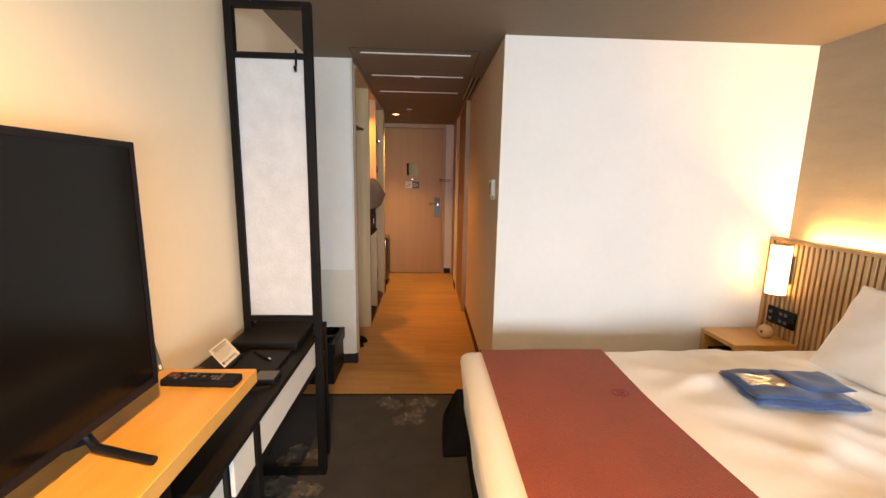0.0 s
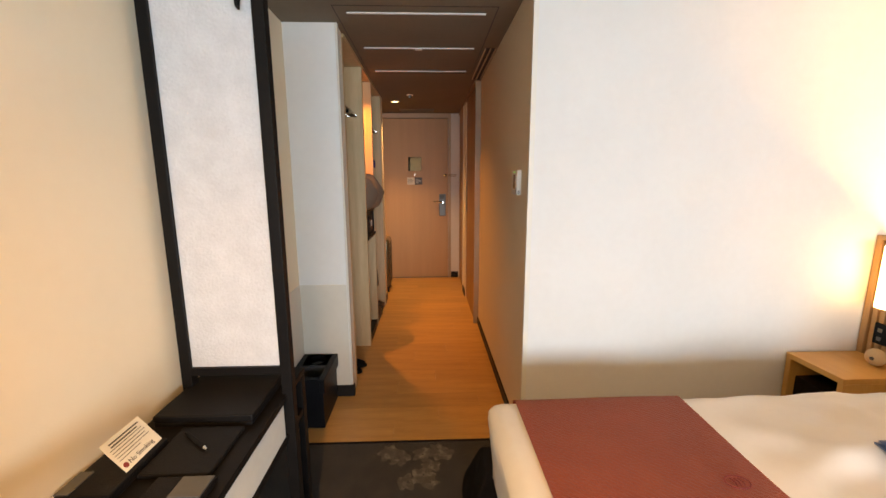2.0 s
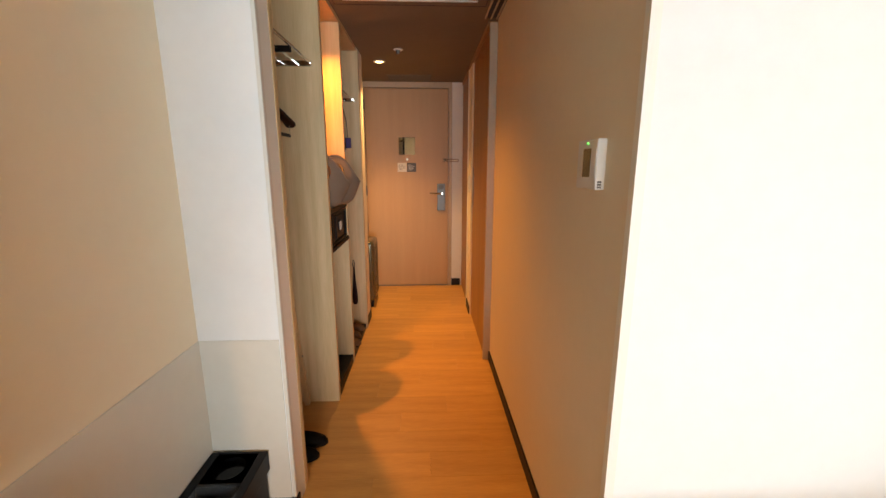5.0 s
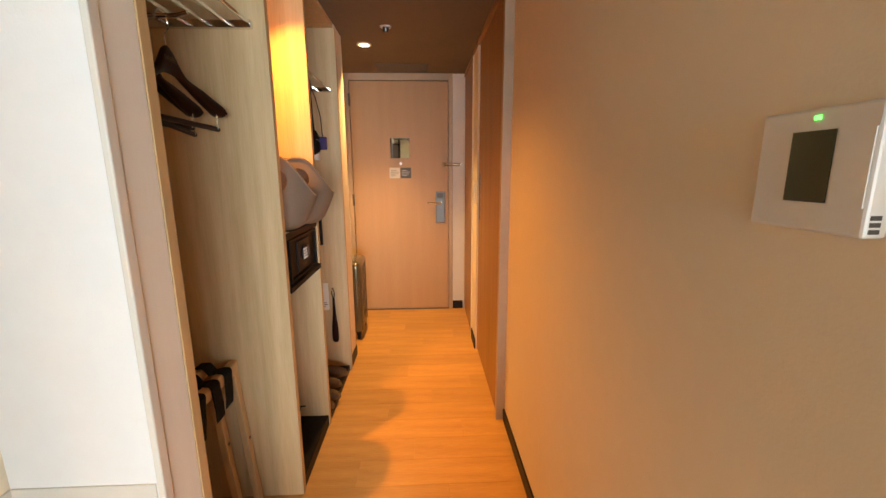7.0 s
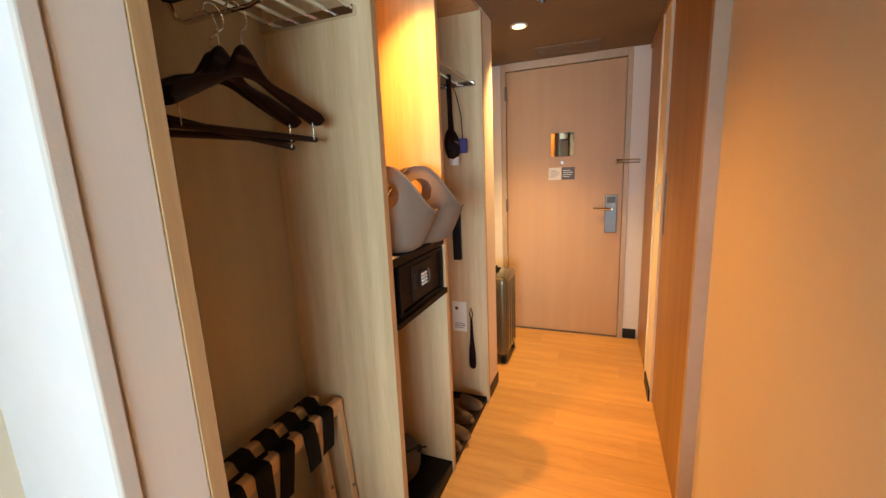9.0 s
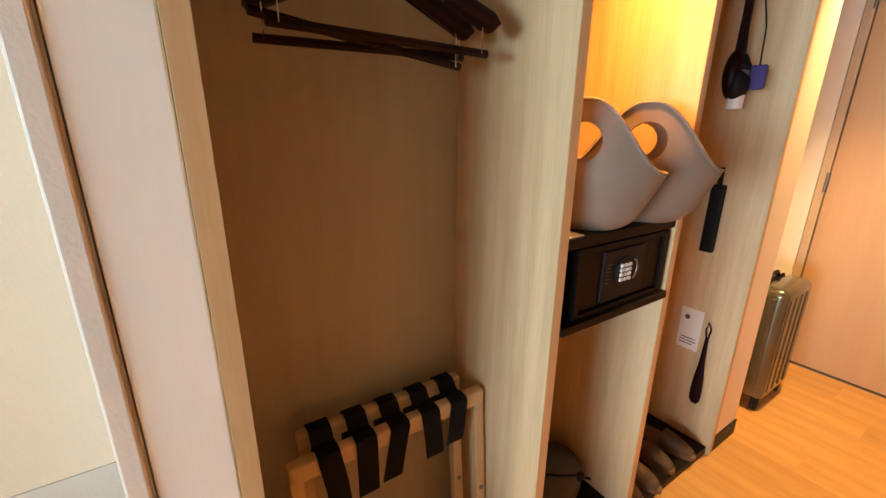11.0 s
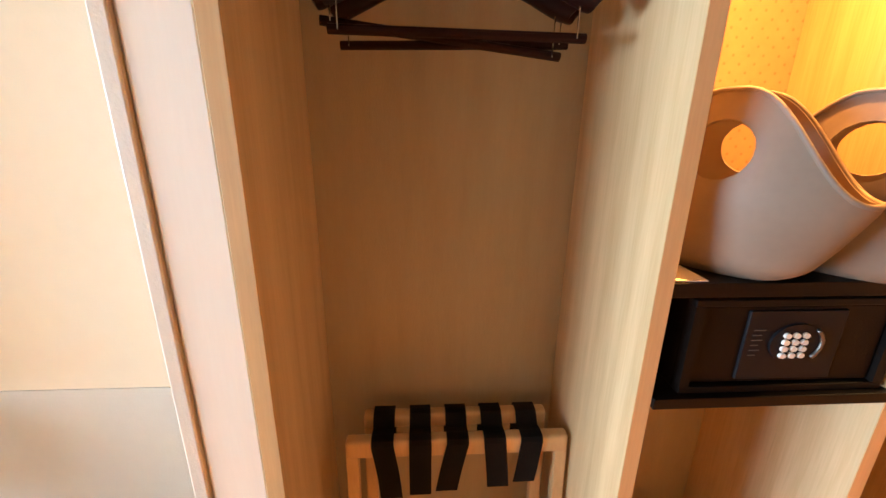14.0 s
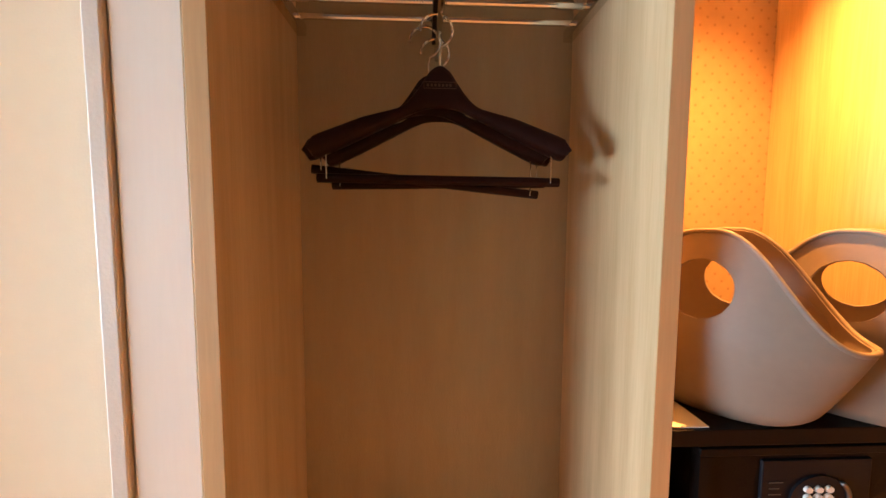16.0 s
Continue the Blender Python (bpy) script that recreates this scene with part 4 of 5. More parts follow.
# ---- desk, partition screen and television table ----
desk = thing("desk", (-0.61, 1.28, 0.0), "narrow black desk with pale drawer front", "desk")
part("top", B(LEFT + 0.002, -0.455, 0.62, 1.66, 0.636, 0.656, bevel=0.002), M_BLACKMETAL, desk)
part("rail", B(-0.475, -0.457, 0.62, 1.66, 0.505, 0.527), M_BLACKMETAL, desk)
part("drawer_front", B(-0.470, -0.459, 0.915, 1.468, 0.529, 0.634, bevel=0.001), M_DRAWER, desk, "off-white drawer front")
part("drawer_front", B(-0.470, -0.459, 0.760, 0.872, 0.529, 0.634, bevel=0.001), M_DRAWER, desk, "off-white drawer front")
part("drawer_box", B(LEFT + 0.01, -0.472, 0.76, 1.46, 0.527, 0.634), M_BLACKMETAL, desk)
for y in (0.893, 1.64):
    part("leg", B(-0.476, -0.455, y - 0.016, y + 0.016, 0.0, 0.634, bevel=0.002), M_BLACKMETAL, desk)
    part("leg", B(LEFT + 0.012, LEFT + 0.034, y - 0.016, y + 0.016, 0.0, 0.505, bevel=0.002), M_BLACKMETAL, desk)
screen = thing("partition_screen", (-0.60, 1.50, 0.0), "black framed partition with white textured paper panel", "partition screen")
SY0, SY1 = 1.484, 1.516
part("post", B(-0.752, -0.722, SY0, SY1, 0.0, 1.945, bevel=0.002), M_BLACKMETAL, screen)
part("post", B(-0.468, -0.436, SY0, SY1, 0.0, 1.945, bevel=0.002), M_BLACKMETAL, screen)
part("rail", B(-0.722, -0.468, SY0, SY1, 1.925, 1.945), M_BLACKMETAL, screen)
part("rail", B(-0.722, -0.468, SY0, SY1, 1.746, 1.767), M_BLACKMETAL, screen)
part("rail", B(-0.722, -0.468, SY0, SY1, 0.720, 0.744), M_BLACKMETAL, screen)
part("rail", B(-0.722, -0.468, SY0, SY1, 0.0, 0.020), M_BLACKMETAL, screen)
part("panel", B(-0.722, -0.468, SY0 + 0.010, SY1 - 0.010, 0.744, 1.746), M_SCREENPAPER, screen, "white fibrous paper panel")
hk = thing("s_hook", (-0.49, 1.48, 1.73), "small black metal hook hanging on the screen rail", "hook")
part("wire", tube(bmesh.new(), [(-0.492, 1.478, 1.752), (-0.492, 1.482, 1.772), (-0.492, 1.478, 1.775), (-0.492, 1.474, 1.765), (-0.492, 1.474, 1.72), (-0.492, 1.468, 1.698), (-0.492, 1.458, 1.70), (-0.492, 1.455, 1.715)], 0.004), M_BLACKMETAL, hk, smooth="auto")

tt = thing("television_table", (-0.62, 0.2, 0.0), "oak topped television table over black base", "table")
part("top", B(LEFT + 0.002, -0.472, -0.75, 0.946, 0.736, 0.775, bevel=0.002), M_TABLE, tt)
part("tray", B(LEFT + 0.01, -0.50, -0.70, 0.60, 0.657, 0.732, bevel=0.002), M_BLACKMETAL, tt)
part("front_panel", B(-0.488, -0.474, -0.70, 0.735, 0.06, 0.600, bevel=0.001), M_DRAWER, tt, "off-white cabinet front")
part("rail", B(LEFT + 0.02, -0.474, -0.70, 0.735, 0.602, 0.655), M_BLACKMETAL, tt)
for y in (-0.72, 0.755):
    part("leg", B(-0.505, -0.474, y - 0.018, y + 0.018, 0.0, 0.655, bevel=0.002), M_BLACKMETAL, tt)
    part("leg", B(LEFT + 0.015, LEFT + 0.045, y - 0.018, y + 0.018, 0.0, 0.655, bevel=0.002), M_BLACKMETAL, tt)

tv = thing("television", (-0.64, 0.27, 0.775), "large black flat television standing on the oak table", "television")
part("back", B(-0.672, -0.632, -0.22, 0.775, 0.828, 1.372, bevel=0.008), M_TVFRAME, tv)
part("screen", B(-0.633, -0.6265, -0.212, 0.763, 0.846, 1.362), M_GLOSSBLACK, tv, "glossy dark screen")
bm = B(-0.635, -0.624, -0.22, 0.775, 0.826, 0.845, bevel=0.002)
for a in ((-0.22, 0.775, 1.362, 1.374), (0.763, 0.775, 0.845, 1.362), (-0.22, -0.212, 0.845, 1.362)):
    box(bm, -0.635, -0.624, a[0], a[1], a[2], a[3])
part("bezel", bm, M_TVFRAME, tv)
for y in (0.60, -0.06):
    bm = bmesh.new()
    tube(bm, [(-0.655, y, 0.835), (-0.648, y, 0.805), (-0.63, y - 0.005, 0.787), (-0.56, y - 0.022, 0.783), (-0.500, y - 0.038, 0.783)], 0.0085, 8)
    tube(bm, [(-0.648, y, 0.800), (-0.70, y - 0.01, 0.783), (-0.752, y - 0.02, 0.783)], 0.0085, 8)
    part("foot", bm, M_TVFRAME, tv, smooth="auto")

rc = thing("remote_control", (-0.58, 0.87, 0.775), "black television remote with small coloured keys", "remote control")
R = Matrix.Translation((-0.578, 0.866, 0.7755)) @ Matrix.Rotation(radians(-3), 4, "Z")
bm = B(-0.095, 0.095, -0.024, 0.024, 0.0, 0.018, bevel=0.004)
bm.transform(R)
part("body", bm, M_RUBBER, rc)
rng = random.Random(3)
for i in range(13):
    for j in range(3):
        bm = B(-0.085 + 0.011 * i, -0.078 + 0.011 * i, -0.016 + 0.012 * j, -0.009 + 0.012 * j, 0.018, 0.0205)
        bm.transform(R)
        part("key", bm, rng.choice((M_TVFRAME, M_TVFRAME, M_GREYCARD, M_GREYCARD, M_REDINK if i < 3 else M_TVFRAME)), rc)

TOP = 0.6565
tray = thing("desk_box", (-0.61, 1.49, TOP), "black leather covered box with lid on the desk", "box")
part("base", B(-0.738, -0.490, 1.337, 1.643, TOP, TOP + 0.010, bevel=0.002), M_LEATHER, tray)
part("lid", B(-0.740, -0.488, 1.335, 1.645, TOP + 0.011, TOP + 0.030, bevel=0.004), M_LEATHER, tray)
single("desk_folder", B(-0.652, -0.500, 1.150, 1.318, TOP, TOP + 0.012, bevel=0.003), M_LEATHER, "black leather folder lying on the desk", "folder")
pen = thing("pen", (-0.59, 1.24, TOP + 0.018), "black ballpoint pen lying on the folder", "pen")
part("barrel", rod(bmesh.new(), (-0.625, 1.285, TOP + 0.0175), (-0.552, 1.228, TOP + 0.0175), 0.0048), M_RUBBER, pen, smooth="auto")
part("tip", rod(bmesh.new(), (-0.552, 1.228, TOP + 0.0175), (-0.542, 1.220, TOP + 0.0175), 0.0048, 0.003), M_CHROME, pen, "silver pen end", smooth="auto")
memo = thing("memo_block", (-0.515, 1.105, TOP), "grey memo block in a black holder", "memo pad")
part("holder", B(-0.600, -0.478, 1.078, 1.142, TOP, TOP + 0.014, bevel=0.002), M_LEATHER, memo)
part("pad", B(-0.545, -0.482, 1.082, 1.138, TOP + 0.014, TOP + 0.017), M_GREYCARD, memo)
hold = thing("card_holder", (-0.735, 1.12, TOP), "grey leather card holder lying by the wall", "card holder")
part("body", B(-0.762, -0.655, 1.085, 1.262, TOP, TOP + 0.022, bevel=0.003), M_LEATHER, hold)
part("flap", B(-0.762, -0.735, 1.087, 1.150, TOP + 0.022, TOP + 0.0245), M_GREYCARD, hold)
cord = thing("phone_cord", (-0.50, 1.03, TOP), "black coiled telephone cord on the desk", "cord")
pts = []
for k in range(180):
    f = k / 179
    a = f * 2 * math.pi * 22
    pts.append((-0.61 + 0.13 * f + 0.004 * math.sin(a), 1.00 + 0.055 * f + 0.006 * math.sin(f * 5), TOP + 0.0065 + 0.005 * math.cos(a)))
part("coil", tube(bmesh.new(), pts, 0.0016, 5), M_RUBBER, cord, smooth=True)


def words(text, size, m, mat, name, parent):
    cu = bpy.data.curves.new(name, "FONT")
    cu.body, cu.size, cu.extrude = text, size, 0.0003
    tmp = bpy.data.objects.new(name, cu)
    data = bpy.data.meshes.new_from_object(tmp)
    bpy.data.objects.remove(tmp)
    data.transform(m)
    data.materials.clear()
    data.materials.append(mat)
    ob = new(name, data)
    ob.parent = parent
    ob.matrix_parent_inverse = Matrix.Translation(-BASE.get(parent, Vector()))
    return ob


# tent card with the smoking notice, leaning against the wall
CARD = Matrix(((0, -0.64, 0.77, -0.664), (1, 0, 0, 1.200), (0, 0.77, 0.64, TOP + 0.0245), (0, 0, 0, 1)))
card = thing("notice_card", (-0.70, 1.17, TOP), "cream no smoking card propped on the desk", "notice card")
bm = B(-0.056, 0.056, 0.0, 0.076, -0.0015, 0.0, bevel=0.0004)
bm.transform(CARD)
sheet_ob = part("card", bm, M_PAPER, card)
words("No Smoking", 0.0145, CARD @ Matrix.Translation((-0.036, 0.008, 0.0004)), M_INK, "lettering", card)
bm = rod(bmesh.new(), (-0.045, 0.0125, 0.0), (-0.045, 0.0125, 0.0008), 0.006, segments=20)
bm.transform(CARD)
part("symbol", bm, M_REDINK, card, "red round symbol")
bm = bmesh.new()
for k, (x0, w) in enumerate(((-0.040, 0.085), (-0.040, 0.075), (-0.048, 0.09), (-0.048, 0.095), (-0.048, 0.088), (-0.048, 0.093), (-0.048, 0.06))):
    hgt = 0.004 if k < 2 else 0.0018
    box(bm, x0, x0 + w, 0.068 - 0.0068 * k - hgt * 0.8, 0.068 - 0.0068 * k, 0.0, 0.0005)
bm.transform(CARD)
part("print", bm, M_INK, card)

CARD2 = Matrix.Translation((-0.735, 0.905, 0.7765)) @ Matrix.Rotation(radians(68), 4, "Z") @ Matrix.Rotation(radians(72), 4, "X")
card2 = thing("table_card", (-0.72, 0.90, 0.7755), "grey folded information card on the oak table", "notice card")
bm = B(-0.028, 0.036, 0.0, 0.085, -0.002, 0.0)
bm.transform(CARD2)
part("card", bm, M_GREYCARD, card2)
words("0", 0.03, CARD2 @ Matrix.Translation((0.004, 0.012, 0.0004)), M_PAPER, "lettering", card2)
bm = B(-0.02, 0.022, 0.06, 0.064, 0.0, 0.0005)
box(bm, 0.026, 0.033, 0.004, 0.016, 0.0, 0.0005)
bm.transform(CARD2)
part("print", bm, M_PAPER, card2)

# ---- bed ----
bed = thing("bed", (1.1, 0.85, 0.0), "made hotel bed with white duvet on black base", "bed")
part("base", B(0.205, 2.0, 0.12, 1.64, 0.0, 0.24, bevel=0.015), M_RUBBER, bed, "black fabric bed base")
X0, X1, Y0, Y1, ZT = 0.160, 2.005, 0.06, 1.668, 0.522

bm = B(X0, X1, Y0, Y1, 0.225, ZT)
bmesh.ops.subdivide_edges(bm, edges=bm.edges[:], cuts=64, use_grid_fill=True)
for v in bm.verts:
    p = v.co.copy()
    # round the upper edges
    r = 0.055
    dx = max(X0 + r - p.x, 0.0)
    dy = max(Y0 + r - p.y, p.y - (Y1 - r), 0.0)
    dz = max(p.z - (ZT - r), 0.0)
    d = Vector((dx, dy, dz))
    if d.length > r:
        s = r / d.length
        p.x += dx * (1 - s)
        p.y += dy * (1 - s) * (1 if p.y < 0.8 else -1)
        p.z -= dz * (1 - s)
    fold = 0.010 * noise.noise(Vector((p.x * 3.0, p.y * 2.2, 1.7))) + 0.004 * noise.noise(Vector((p.x * 9, p.y * 7, 4.0)))
    crease = 0.010 * (1 - abs(noise.noise(Vector((p.x * 5.0 + p.y * 3.0, p.y * 3.5, 2.0)))) * 3) * min(1.0, max(0.0, (p.x - 0.88) / 0.2)) + 0.034 * max(0.0, noise.noise(Vector((p.x * 2.0 + p.y * 1.3, p.y * 8.0 - p.x * 2.6, 9.0)))) ** 1.2 * min(1.0, max(0.06, (p.x - 0.85) / 0.2))
    puff = 0.030 * min(1.0, max(0.0, (p.x - 0.78) / 0.25)) * min(1.0, max(0.0, (Y1 - 0.08 - p.y) / 0.18))
    if p.z > ZT - 0.03:
        p.z += puff + (fold * (1.0 if p.x > 0.8 else 0.4)) + crease
    else:
        hang = (ZT - p.z) / 0.33
        if p.x < X0 + 0.03:
            p.x += 0.035 * hang + 0.010 * noise.noise(Vector((0.0, p.y * 5, p.z * 2)))
        if p.y > Y1 - 0.03:
            p.y -= 0.02 * hang + 0.010 * noise.noise(Vector((p.x * 5, 3.0, p.z * 2)))
    v.co = p
part("duvet", bm, M_LINEN, bed, smooth=True)
rn = thing("bed_runner", (0.52, 0.8, ZT), "rust red woven runner laid across the bed foot", "bed runner")


def runner(u, v):
    y = Y0 - 0.010 + (Y1 - Y0 + 0.020) * v
    wave = 0.012 * math.sin(v * 7) * u
    x = 0.262 + 0.570 * u + wave + 0.030 * u * (1 - v)
    fold = 0.010 * noise.noise(Vector((x * 3.0, y * 2.2, 1.7))) * 0.4
    z = ZT + 0.009 + fold
    e = max(y - (Y1 - 0.045), (Y0 + 0.045) - y, 0.0)
    z -= 0.055 * (1 - math.sqrt(max(0.0, 1 - min(1.0, e / 0.055) ** 2))) * 1.0
    return Vector((x, y, z))


bm = sheet(bmesh.new(), 30, 90, runner)
bmesh.ops.solidify(bm, geom=bm.faces[:], thickness=0.005)
part("cloth", bm, M_RUNNER, rn, smooth="auto")
# stitched round emblem
bm = bmesh.new()
for k in range(26):
    a0, a1 = 2 * math.pi * k / 26, 2 * math.pi * (k + 1) / 26
    c = Vector((0.734, 1.232, ZT + 0.0145))
    tube(bm, [c + Vector((0.030 * math.cos(a0), 0.022 * math.sin(a0), 0)), c + Vector((0.030 * math.cos(a1), 0.022 * math.sin(a1), 0))], 0.0016, 5)
for s in (-1, 0, 1):
    tube(bm, [c + Vector((0.010 * s, -0.013, 0)), c + Vector((0.010 * s + 0.004, 0.0, 0.0)), c + Vector((0.010 * s, 0.013, 0))], 0.0016, 5)
part("emblem", bm, M_REDINK, rn, "dark stitched round emblem")

# pillow propped on the headboard
pl = thing("pillow", (1.80, 1.12, ZT), "plump white pillow leaning against the headboard", "pillow")
P = Matrix.Translation((1.80, 1.135, ZT + 0.195)) @ Matrix.Rotation(radians(-62), 4, "Y")


def pillow(side):
    def f(u, v):
        a, b = 2 * u - 1, 2 * v - 1
        x = 0.205 * a * (1 - 0.07 * (1 - b * b) ** 1 * 1)
        y = 0.345 * b * (1 - 0.05 * (1 - a * a))
        t = (max(0.0, 1 - abs(a) ** 2.6) * max(0.0, 1 - abs(b) ** 3.2)) ** 0.55
        z = side * 0.085 * t + 0.006 * noise.noise(Vector((a * 3, b * 4, side)))
        return P @ Vector((x, y, z))
    return f


bm = sheet(bmesh.new(), 34, 44, pillow(1))
sheet(bm, 34, 44, pillow(-1))
bmesh.ops.remove_doubles(bm, verts=bm.verts[:], dist=0.004)
part("cover", bm, M_LINEN, pl, smooth=True)

# folded robe with its film packet
rb = thing("folded_robe", (1.30, 1.19, ZT), "folded blue cotton robe with film packet on the bed", "robe")
RB = Matrix.Translation((1.318, 1.160, ZT + 0.050)) @ Matrix.Rotation(radians(-7), 4, "Z") @ Matrix.Diagonal((0.88, 0.90, 0.85, 1.0))


def layer(x0, x1, y0, y1, z, thick, seed):
    bm = B(x0, x1, y0, y1, z, z + thick)
    bmesh.ops.subdivide_edges(bm, edges=bm.edges[:], cuts=16, use_grid_fill=True)
    cx, cy, cz = (x0 + x1) / 2, (y0 + y1) / 2, z + thick / 2
    for v in bm.verts:
        a, b, c = (v.co.x - cx) / (x1 - x0) * 2, (v.co.y - cy) / (y1 - y0) * 2, (v.co.z - cz) / thick * 2
        edge = max(abs(a) ** 6, abs(b) ** 6)
        v.co.z = cz + (v.co.z - cz) * (1 - 0.75 * edge) + 0.014 * noise.noise(Vector((v.co.x * 11, v.co.y * 11, seed)))
        v.co.x += 0.012 * noise.noise(Vector((v.co.y * 12, v.co.z * 20, seed + 3)))
        v.co.y += 0.012 * noise.noise(Vector((v.co.x * 12, v.co.z * 20, seed + 5)))
    bm.transform(RB)
    return bm


part("fold", layer(-0.205, 0.205, -0.130, 0.130, 0.0, 0.026, 1.0), M_ROBE, rb, smooth=True)
part("fold", layer(-0.200, 0.160, -0.115, 0.125, 0.022, 0.022, 2.0), M_ROBE, rb, smooth=True)
part("sleeve", layer(0.000, 0.212, -0.050, 0.118, 0.036, 0.020, 3.0), M_ROBE, rb, smooth=True)
bm = sheet(bmesh.new(), 14, 10, lambda u, v: RB @ Vector((-0.185 + 0.165 * u, -0.045 + 0.10 * v, 0.052 + 0.006 * noise.noise(Vector((u * 5, v * 5, 2))))))
bmesh.ops.solidify(bm, geom=bm.faces[:], thickness=0.002)
part("packet", bm, M_FILM, rb, "shiny clear film packet", smooth="auto")

# black skirt fabric of the bed base, bulging at the far foot corner
bg = thing("black_bag", (0.24, 1.72, 0.0), "black bed skirt fabric bulging at the far foot corner", "bag")
bm = B(0.095, 0.33, 1.60, 1.84, 0.0, 0.25)
bmesh.ops.subdivide_edges(bm, edges=bm.edges[:], cuts=12, use_grid_fill=True)
for v in bm.verts:
    p = v.co
    f = p.z / 0.25
    c = Vector((0.23, 1.70, 0))
    p.x = c.x + (p.x - c.x) * (1 - 0.55 * f ** 1.5) + 0.014 * noise.noise(p * 9)
    p.y = c.y + (p.y - c.y) * (1 - 0.55 * f ** 1.5) + 0.014 * noise.noise(p * 9 + Vector((5, 0, 0)))
    if p.z > 0.01:
        p.z += 0.02 * noise.noise(p * 7)
part("body", bm, M_STRAP, bg, smooth=True)

# ---- headboard, bedside ----
hb = thing("headboard", (2.05, 1.0, 0.0), "slatted oak headboard panel along the wall", "headboard")
part("backing", B(2.040, 2.072, -0.10, 2.108, 0.0, 1.005), M_SLATBACK, hb)
part("cap", B(2.014, 2.078, -0.10, 2.110, 1.005, 1.024, bevel=0.002), M_SLAT, hb)
part("end_post", B(2.014, 2.040, 2.085, 2.110, 0.0, 1.005, bevel=0.002), M_SLAT, hb)
slat_mesh = mesh("slat", B(-0.012, 0.012, -0.0100, 0.0100, 0.0, 1.005, bevel=0.002, segments=1), M_SLAT)
for k in range(71):
    ob = new("slat", slat_mesh)
    ob.parent = hb
    ob.matrix_parent_inverse = Matrix.Translation(-BASE[hb])
    ob.location = (2.028, 2.062 - 0.0300 * k, 0.0)
lp = thing("bedside_lamp", (1.985, 1.968, 0.72), "glowing cream cylinder lamp mounted on the headboard", "lamp")
part("shade", rod(bmesh.new(), (1.962, 1.968, 0.722), (1.962, 1.968, 0.995), 0.047, segments=32), M_LAMP, lp, "lit cream shade", smooth="auto")
for z in (0.995, 0.716):
    part("rim", rod(bmesh.new(), (1.962, 1.968, z), (1.962, 1.968, z + 0.006), 0.0485, segments=32), M_SLAT, lp, smooth="auto")
part("bracket", B(1.99, 2.016, 1.935, 2.000, 0.78, 0.94), M_STEEL, lp)
sk = thing("socket_panel", (2.014, 1.955, 0.585), "black bedside panel with sockets and switches", "socket panel")
part("plate", B(2.006, 2.0155, 1.868, 2.045, 0.535, 0.632, bevel=0.002), M_GLOSSBLACK, sk)
for y, z in ((2.02, 0.600), (1.955, 0.604), (1.925, 0.604), (1.955, 0.562), (1.925, 0.562), (2.02, 0.560)):
    part("switch", B(2.004, 2.006, y - 0.009, y + 0.009, z - 0.009, z + 0.009), M_GREYCARD, sk)
part("socket", rod(bmesh.new(), (2.003, 1.885, 0.585), (2.006, 1.885, 0.585), 0.016), M_RUBBER, sk)
ns = thing("nightstand", (1.82, 1.97, 0.0), "oak bedside cabinet with dark open front", "nightstand")
part("top", B(1.666, 2.012, 1.838, 2.104, 0.441, 0.466, bevel=0.002), M_TABLE, ns)
part("side_panel", B(1.670, 2.012, 2.080, 2.104, 0.02, 0.441), M_TABLE, ns)
part("side_panel", B(1.670, 2.012, 1.838, 1.862, 0.02, 0.441), M_TABLE, ns)
part("back", B(1.99, 2.012, 1.862, 2.080, 0.02, 0.441), M_DARKWOOD, ns)
part("bottom", B(1.67, 1.99, 1.862, 2.080, 0.0, 0.04), M_DARKWOOD, ns)
part("drawer", B(1.70, 1.985, 1.866, 2.076, 0.22, 0.36, bevel=0.002), M_DARKWOOD, ns, "dark recessed drawer")
kn = thing("wooden_clock", (1.93, 1.955, 0.466), "small round turned-wood clock on the nightstand", "clock")
bm = ball(bmesh.new(), (1.93, 1.955, 0.503), 0.038, (0.85, 1, 1), 24, 16)
part("body", bm, M_BEECH, kn, smooth=True)
part("face", rod(bmesh.new(), (1.8985, 1.945, 0.503), (1.9015, 1.946, 0.503), 0.008), M_INK, kn)
part("led_strip", B(2.082, 2.098, -0.08, 2.09, 0.985, 0.993), M_LED, hb, "warm light strip behind the top")

# ---- carpet blossoms ----
rng = random.Random(11)
bm = bmesh.new()


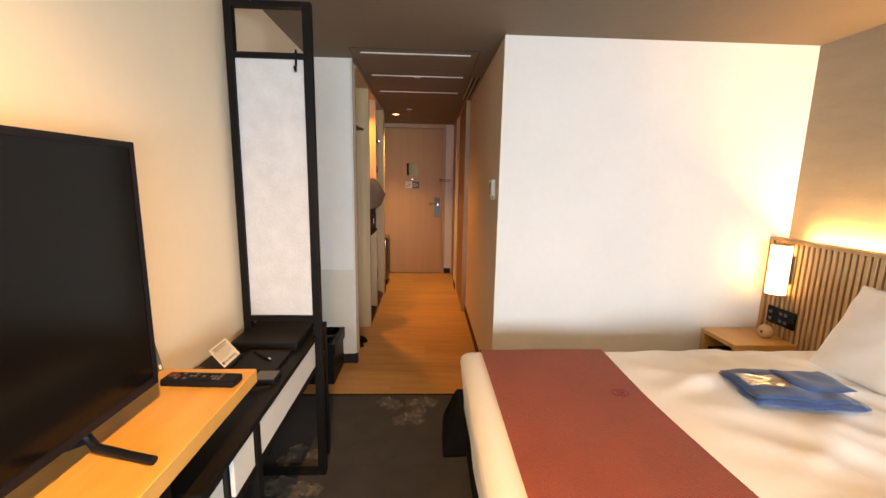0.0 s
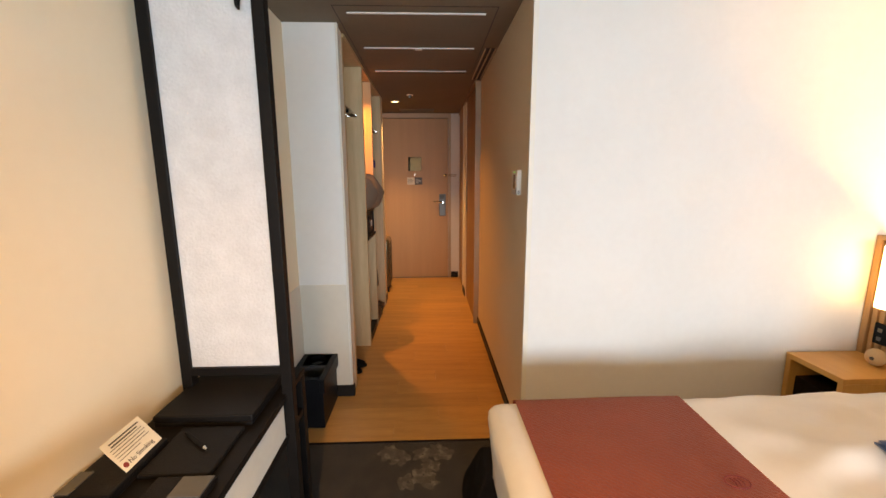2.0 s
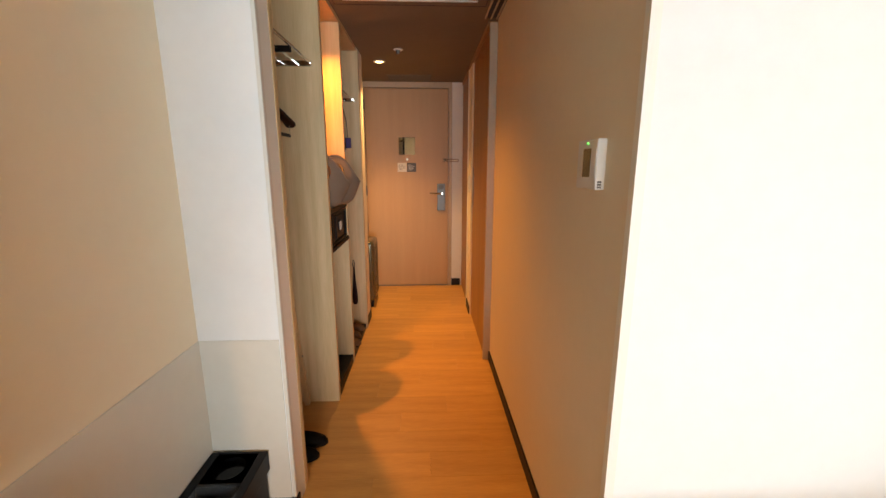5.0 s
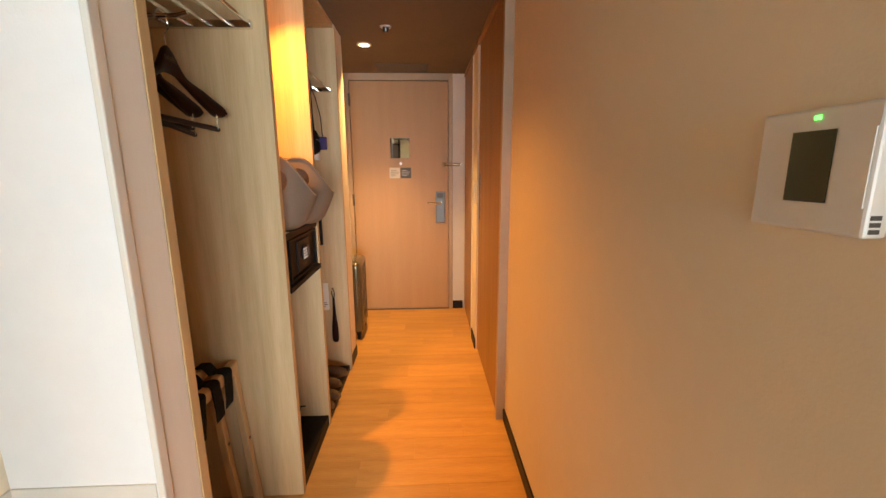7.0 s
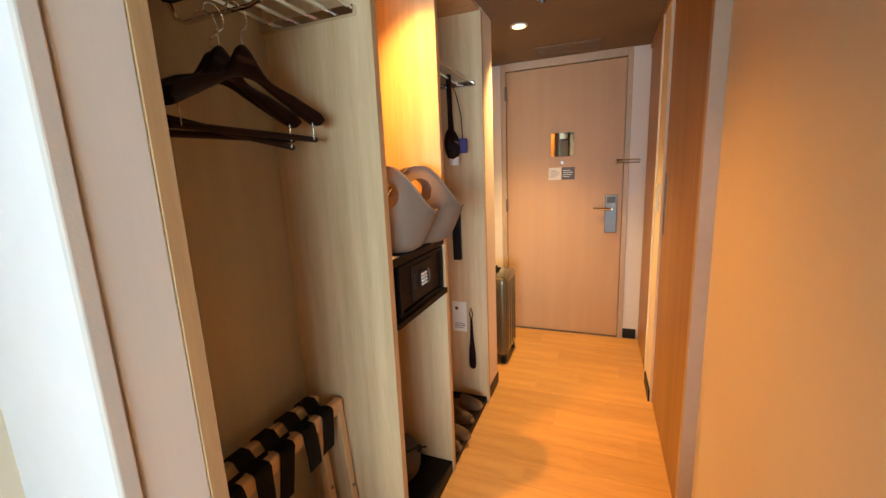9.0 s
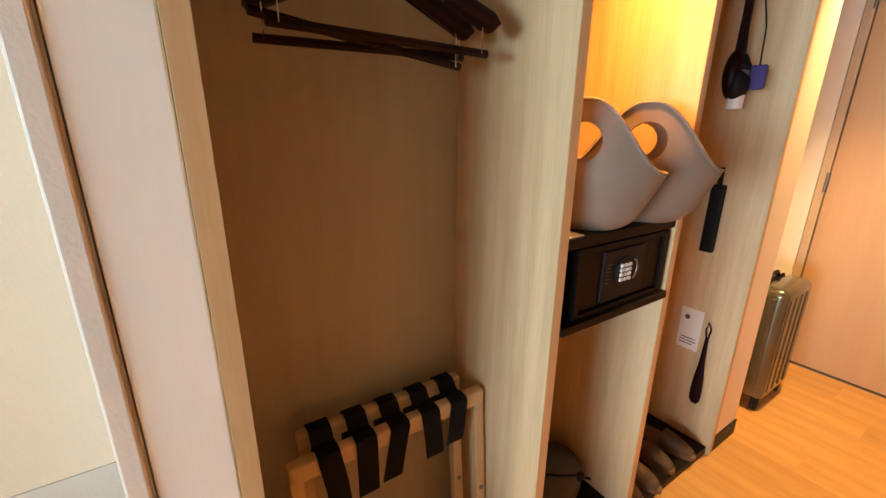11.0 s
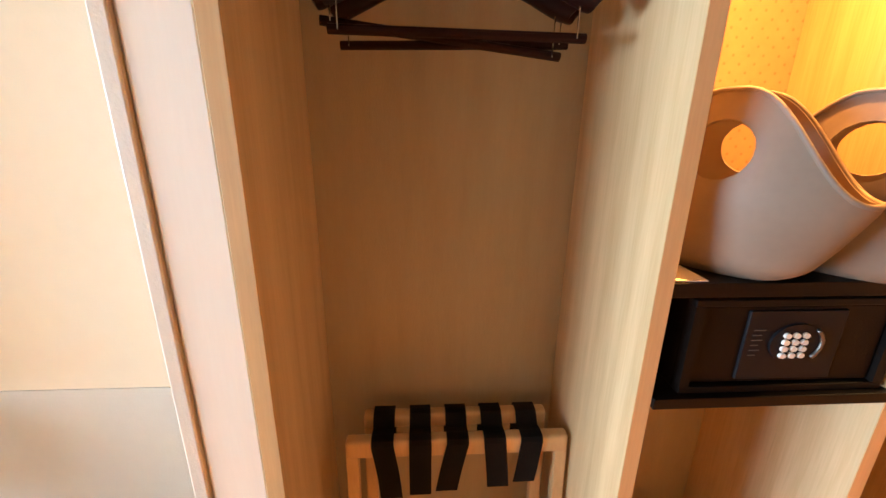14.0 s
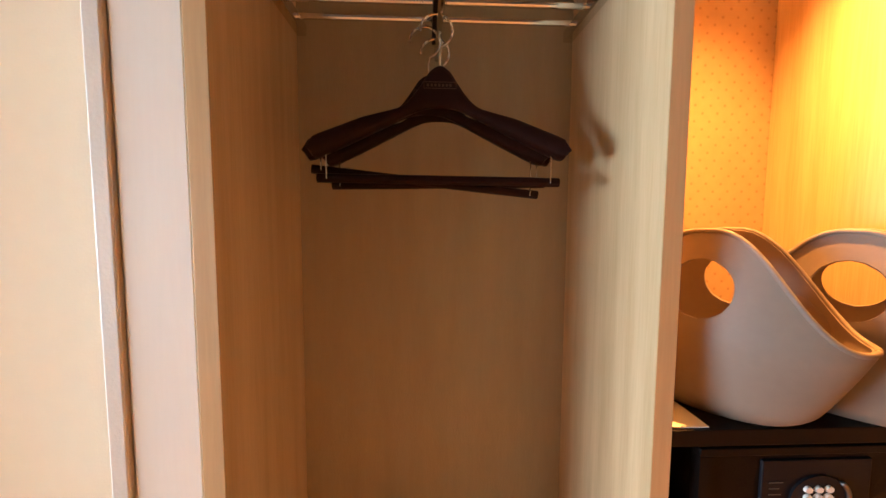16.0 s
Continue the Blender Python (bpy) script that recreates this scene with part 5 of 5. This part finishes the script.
def blossom(cx, cy, r, z):
    a0 = rng.uniform(0, 6.28)
    for k in range(5):
        a = a0 + k * 2 * math.pi / 5 + rng.uniform(-0.12, 0.12)
        px, py = cx + 0.62 * r * math.cos(a), cy + 0.62 * r * math.sin(a)
        pts = []
        for j in range(14):
            t = 2 * math.pi * j / 14
            ro = r * 0.50 * (1 + 0.16 * math.sin(3 * t + k) + rng.uniform(-0.08, 0.08))
            ux, uy = ro * 1.1 * math.cos(t), ro * 0.9 * math.sin(t)
            pts.append(bm.verts.new((px + ux * math.cos(a) - uy * math.sin(a), py + ux * math.sin(a) + uy * math.cos(a), z + 0.0003 * k)))
        bm.faces.new(pts)


clusters = [(-0.22, 2.07), (-0.08, 1.93), (0.0, 2.11), (-0.62, 1.43), (-0.50, 1.39), (-0.60, 1.62), (0.05, 0.75), (-0.25, 0.95), (0.0, 0.2), (-0.3, -0.4), (0.1, -0.9), (0.9, -0.6), (1.6, -0.9)]
for cx, cy in clusters:
    for k in range(4):
        x, y = cx + rng.uniform(-0.075, 0.075), cy + rng.uniform(-0.06, 0.06)
        if y < 2.12 and x > LEFT + 0.06:
            blossom(x, min(y, 2.105), rng.uniform(0.030, 0.050), 0.0008 + 0.0016 * k * 0.3)
ob = single("carpet_pattern", bm, M_FLOWER, "faded beige blossoms woven into the carpet", "carpet pattern")
tagged(ob, kind="stuff")

# ---- floor planks: boards lie across the passage ----
structure("trim_carpet", B(LEFT + 0.008, RIGHT, 2.160, 2.172, -0.006, 0.003, bevel=0.001), M_DARKWOOD, "dark strip between carpet and boards", "trim")
floor_ob = bpy.data.objects["floor"]
WID = 0.148
shared = {}
rng = random.Random(5)
y = 2.172
row = 0
while y < 5.5:
    w = min(WID, 5.5 - y)
    left = -0.87 if y > 2.6 else LEFT
    right = 0.50
    cut = left + (0.55 + 0.62 * ((row * 0.381) % 1.0))
    xs = [left, cut, right] if left + 0.2 < cut < right - 0.2 else [left, right]
    for a, b in zip(xs, xs[1:]):
        key = (round(b - a, 3), round(w, 3))
        if key not in shared:
            shared[key] = mesh("plank", B(0.0002, b - a - 0.0002, 0.0002, w - 0.0002, -0.011, 0.0, bevel=0.0005, segments=1), M_FLOOR)
        ob = new("plank", shared[key])
        ob.location = (a, y, 0.0)
        ob.parent = floor_ob
    y += WID
    row += 1
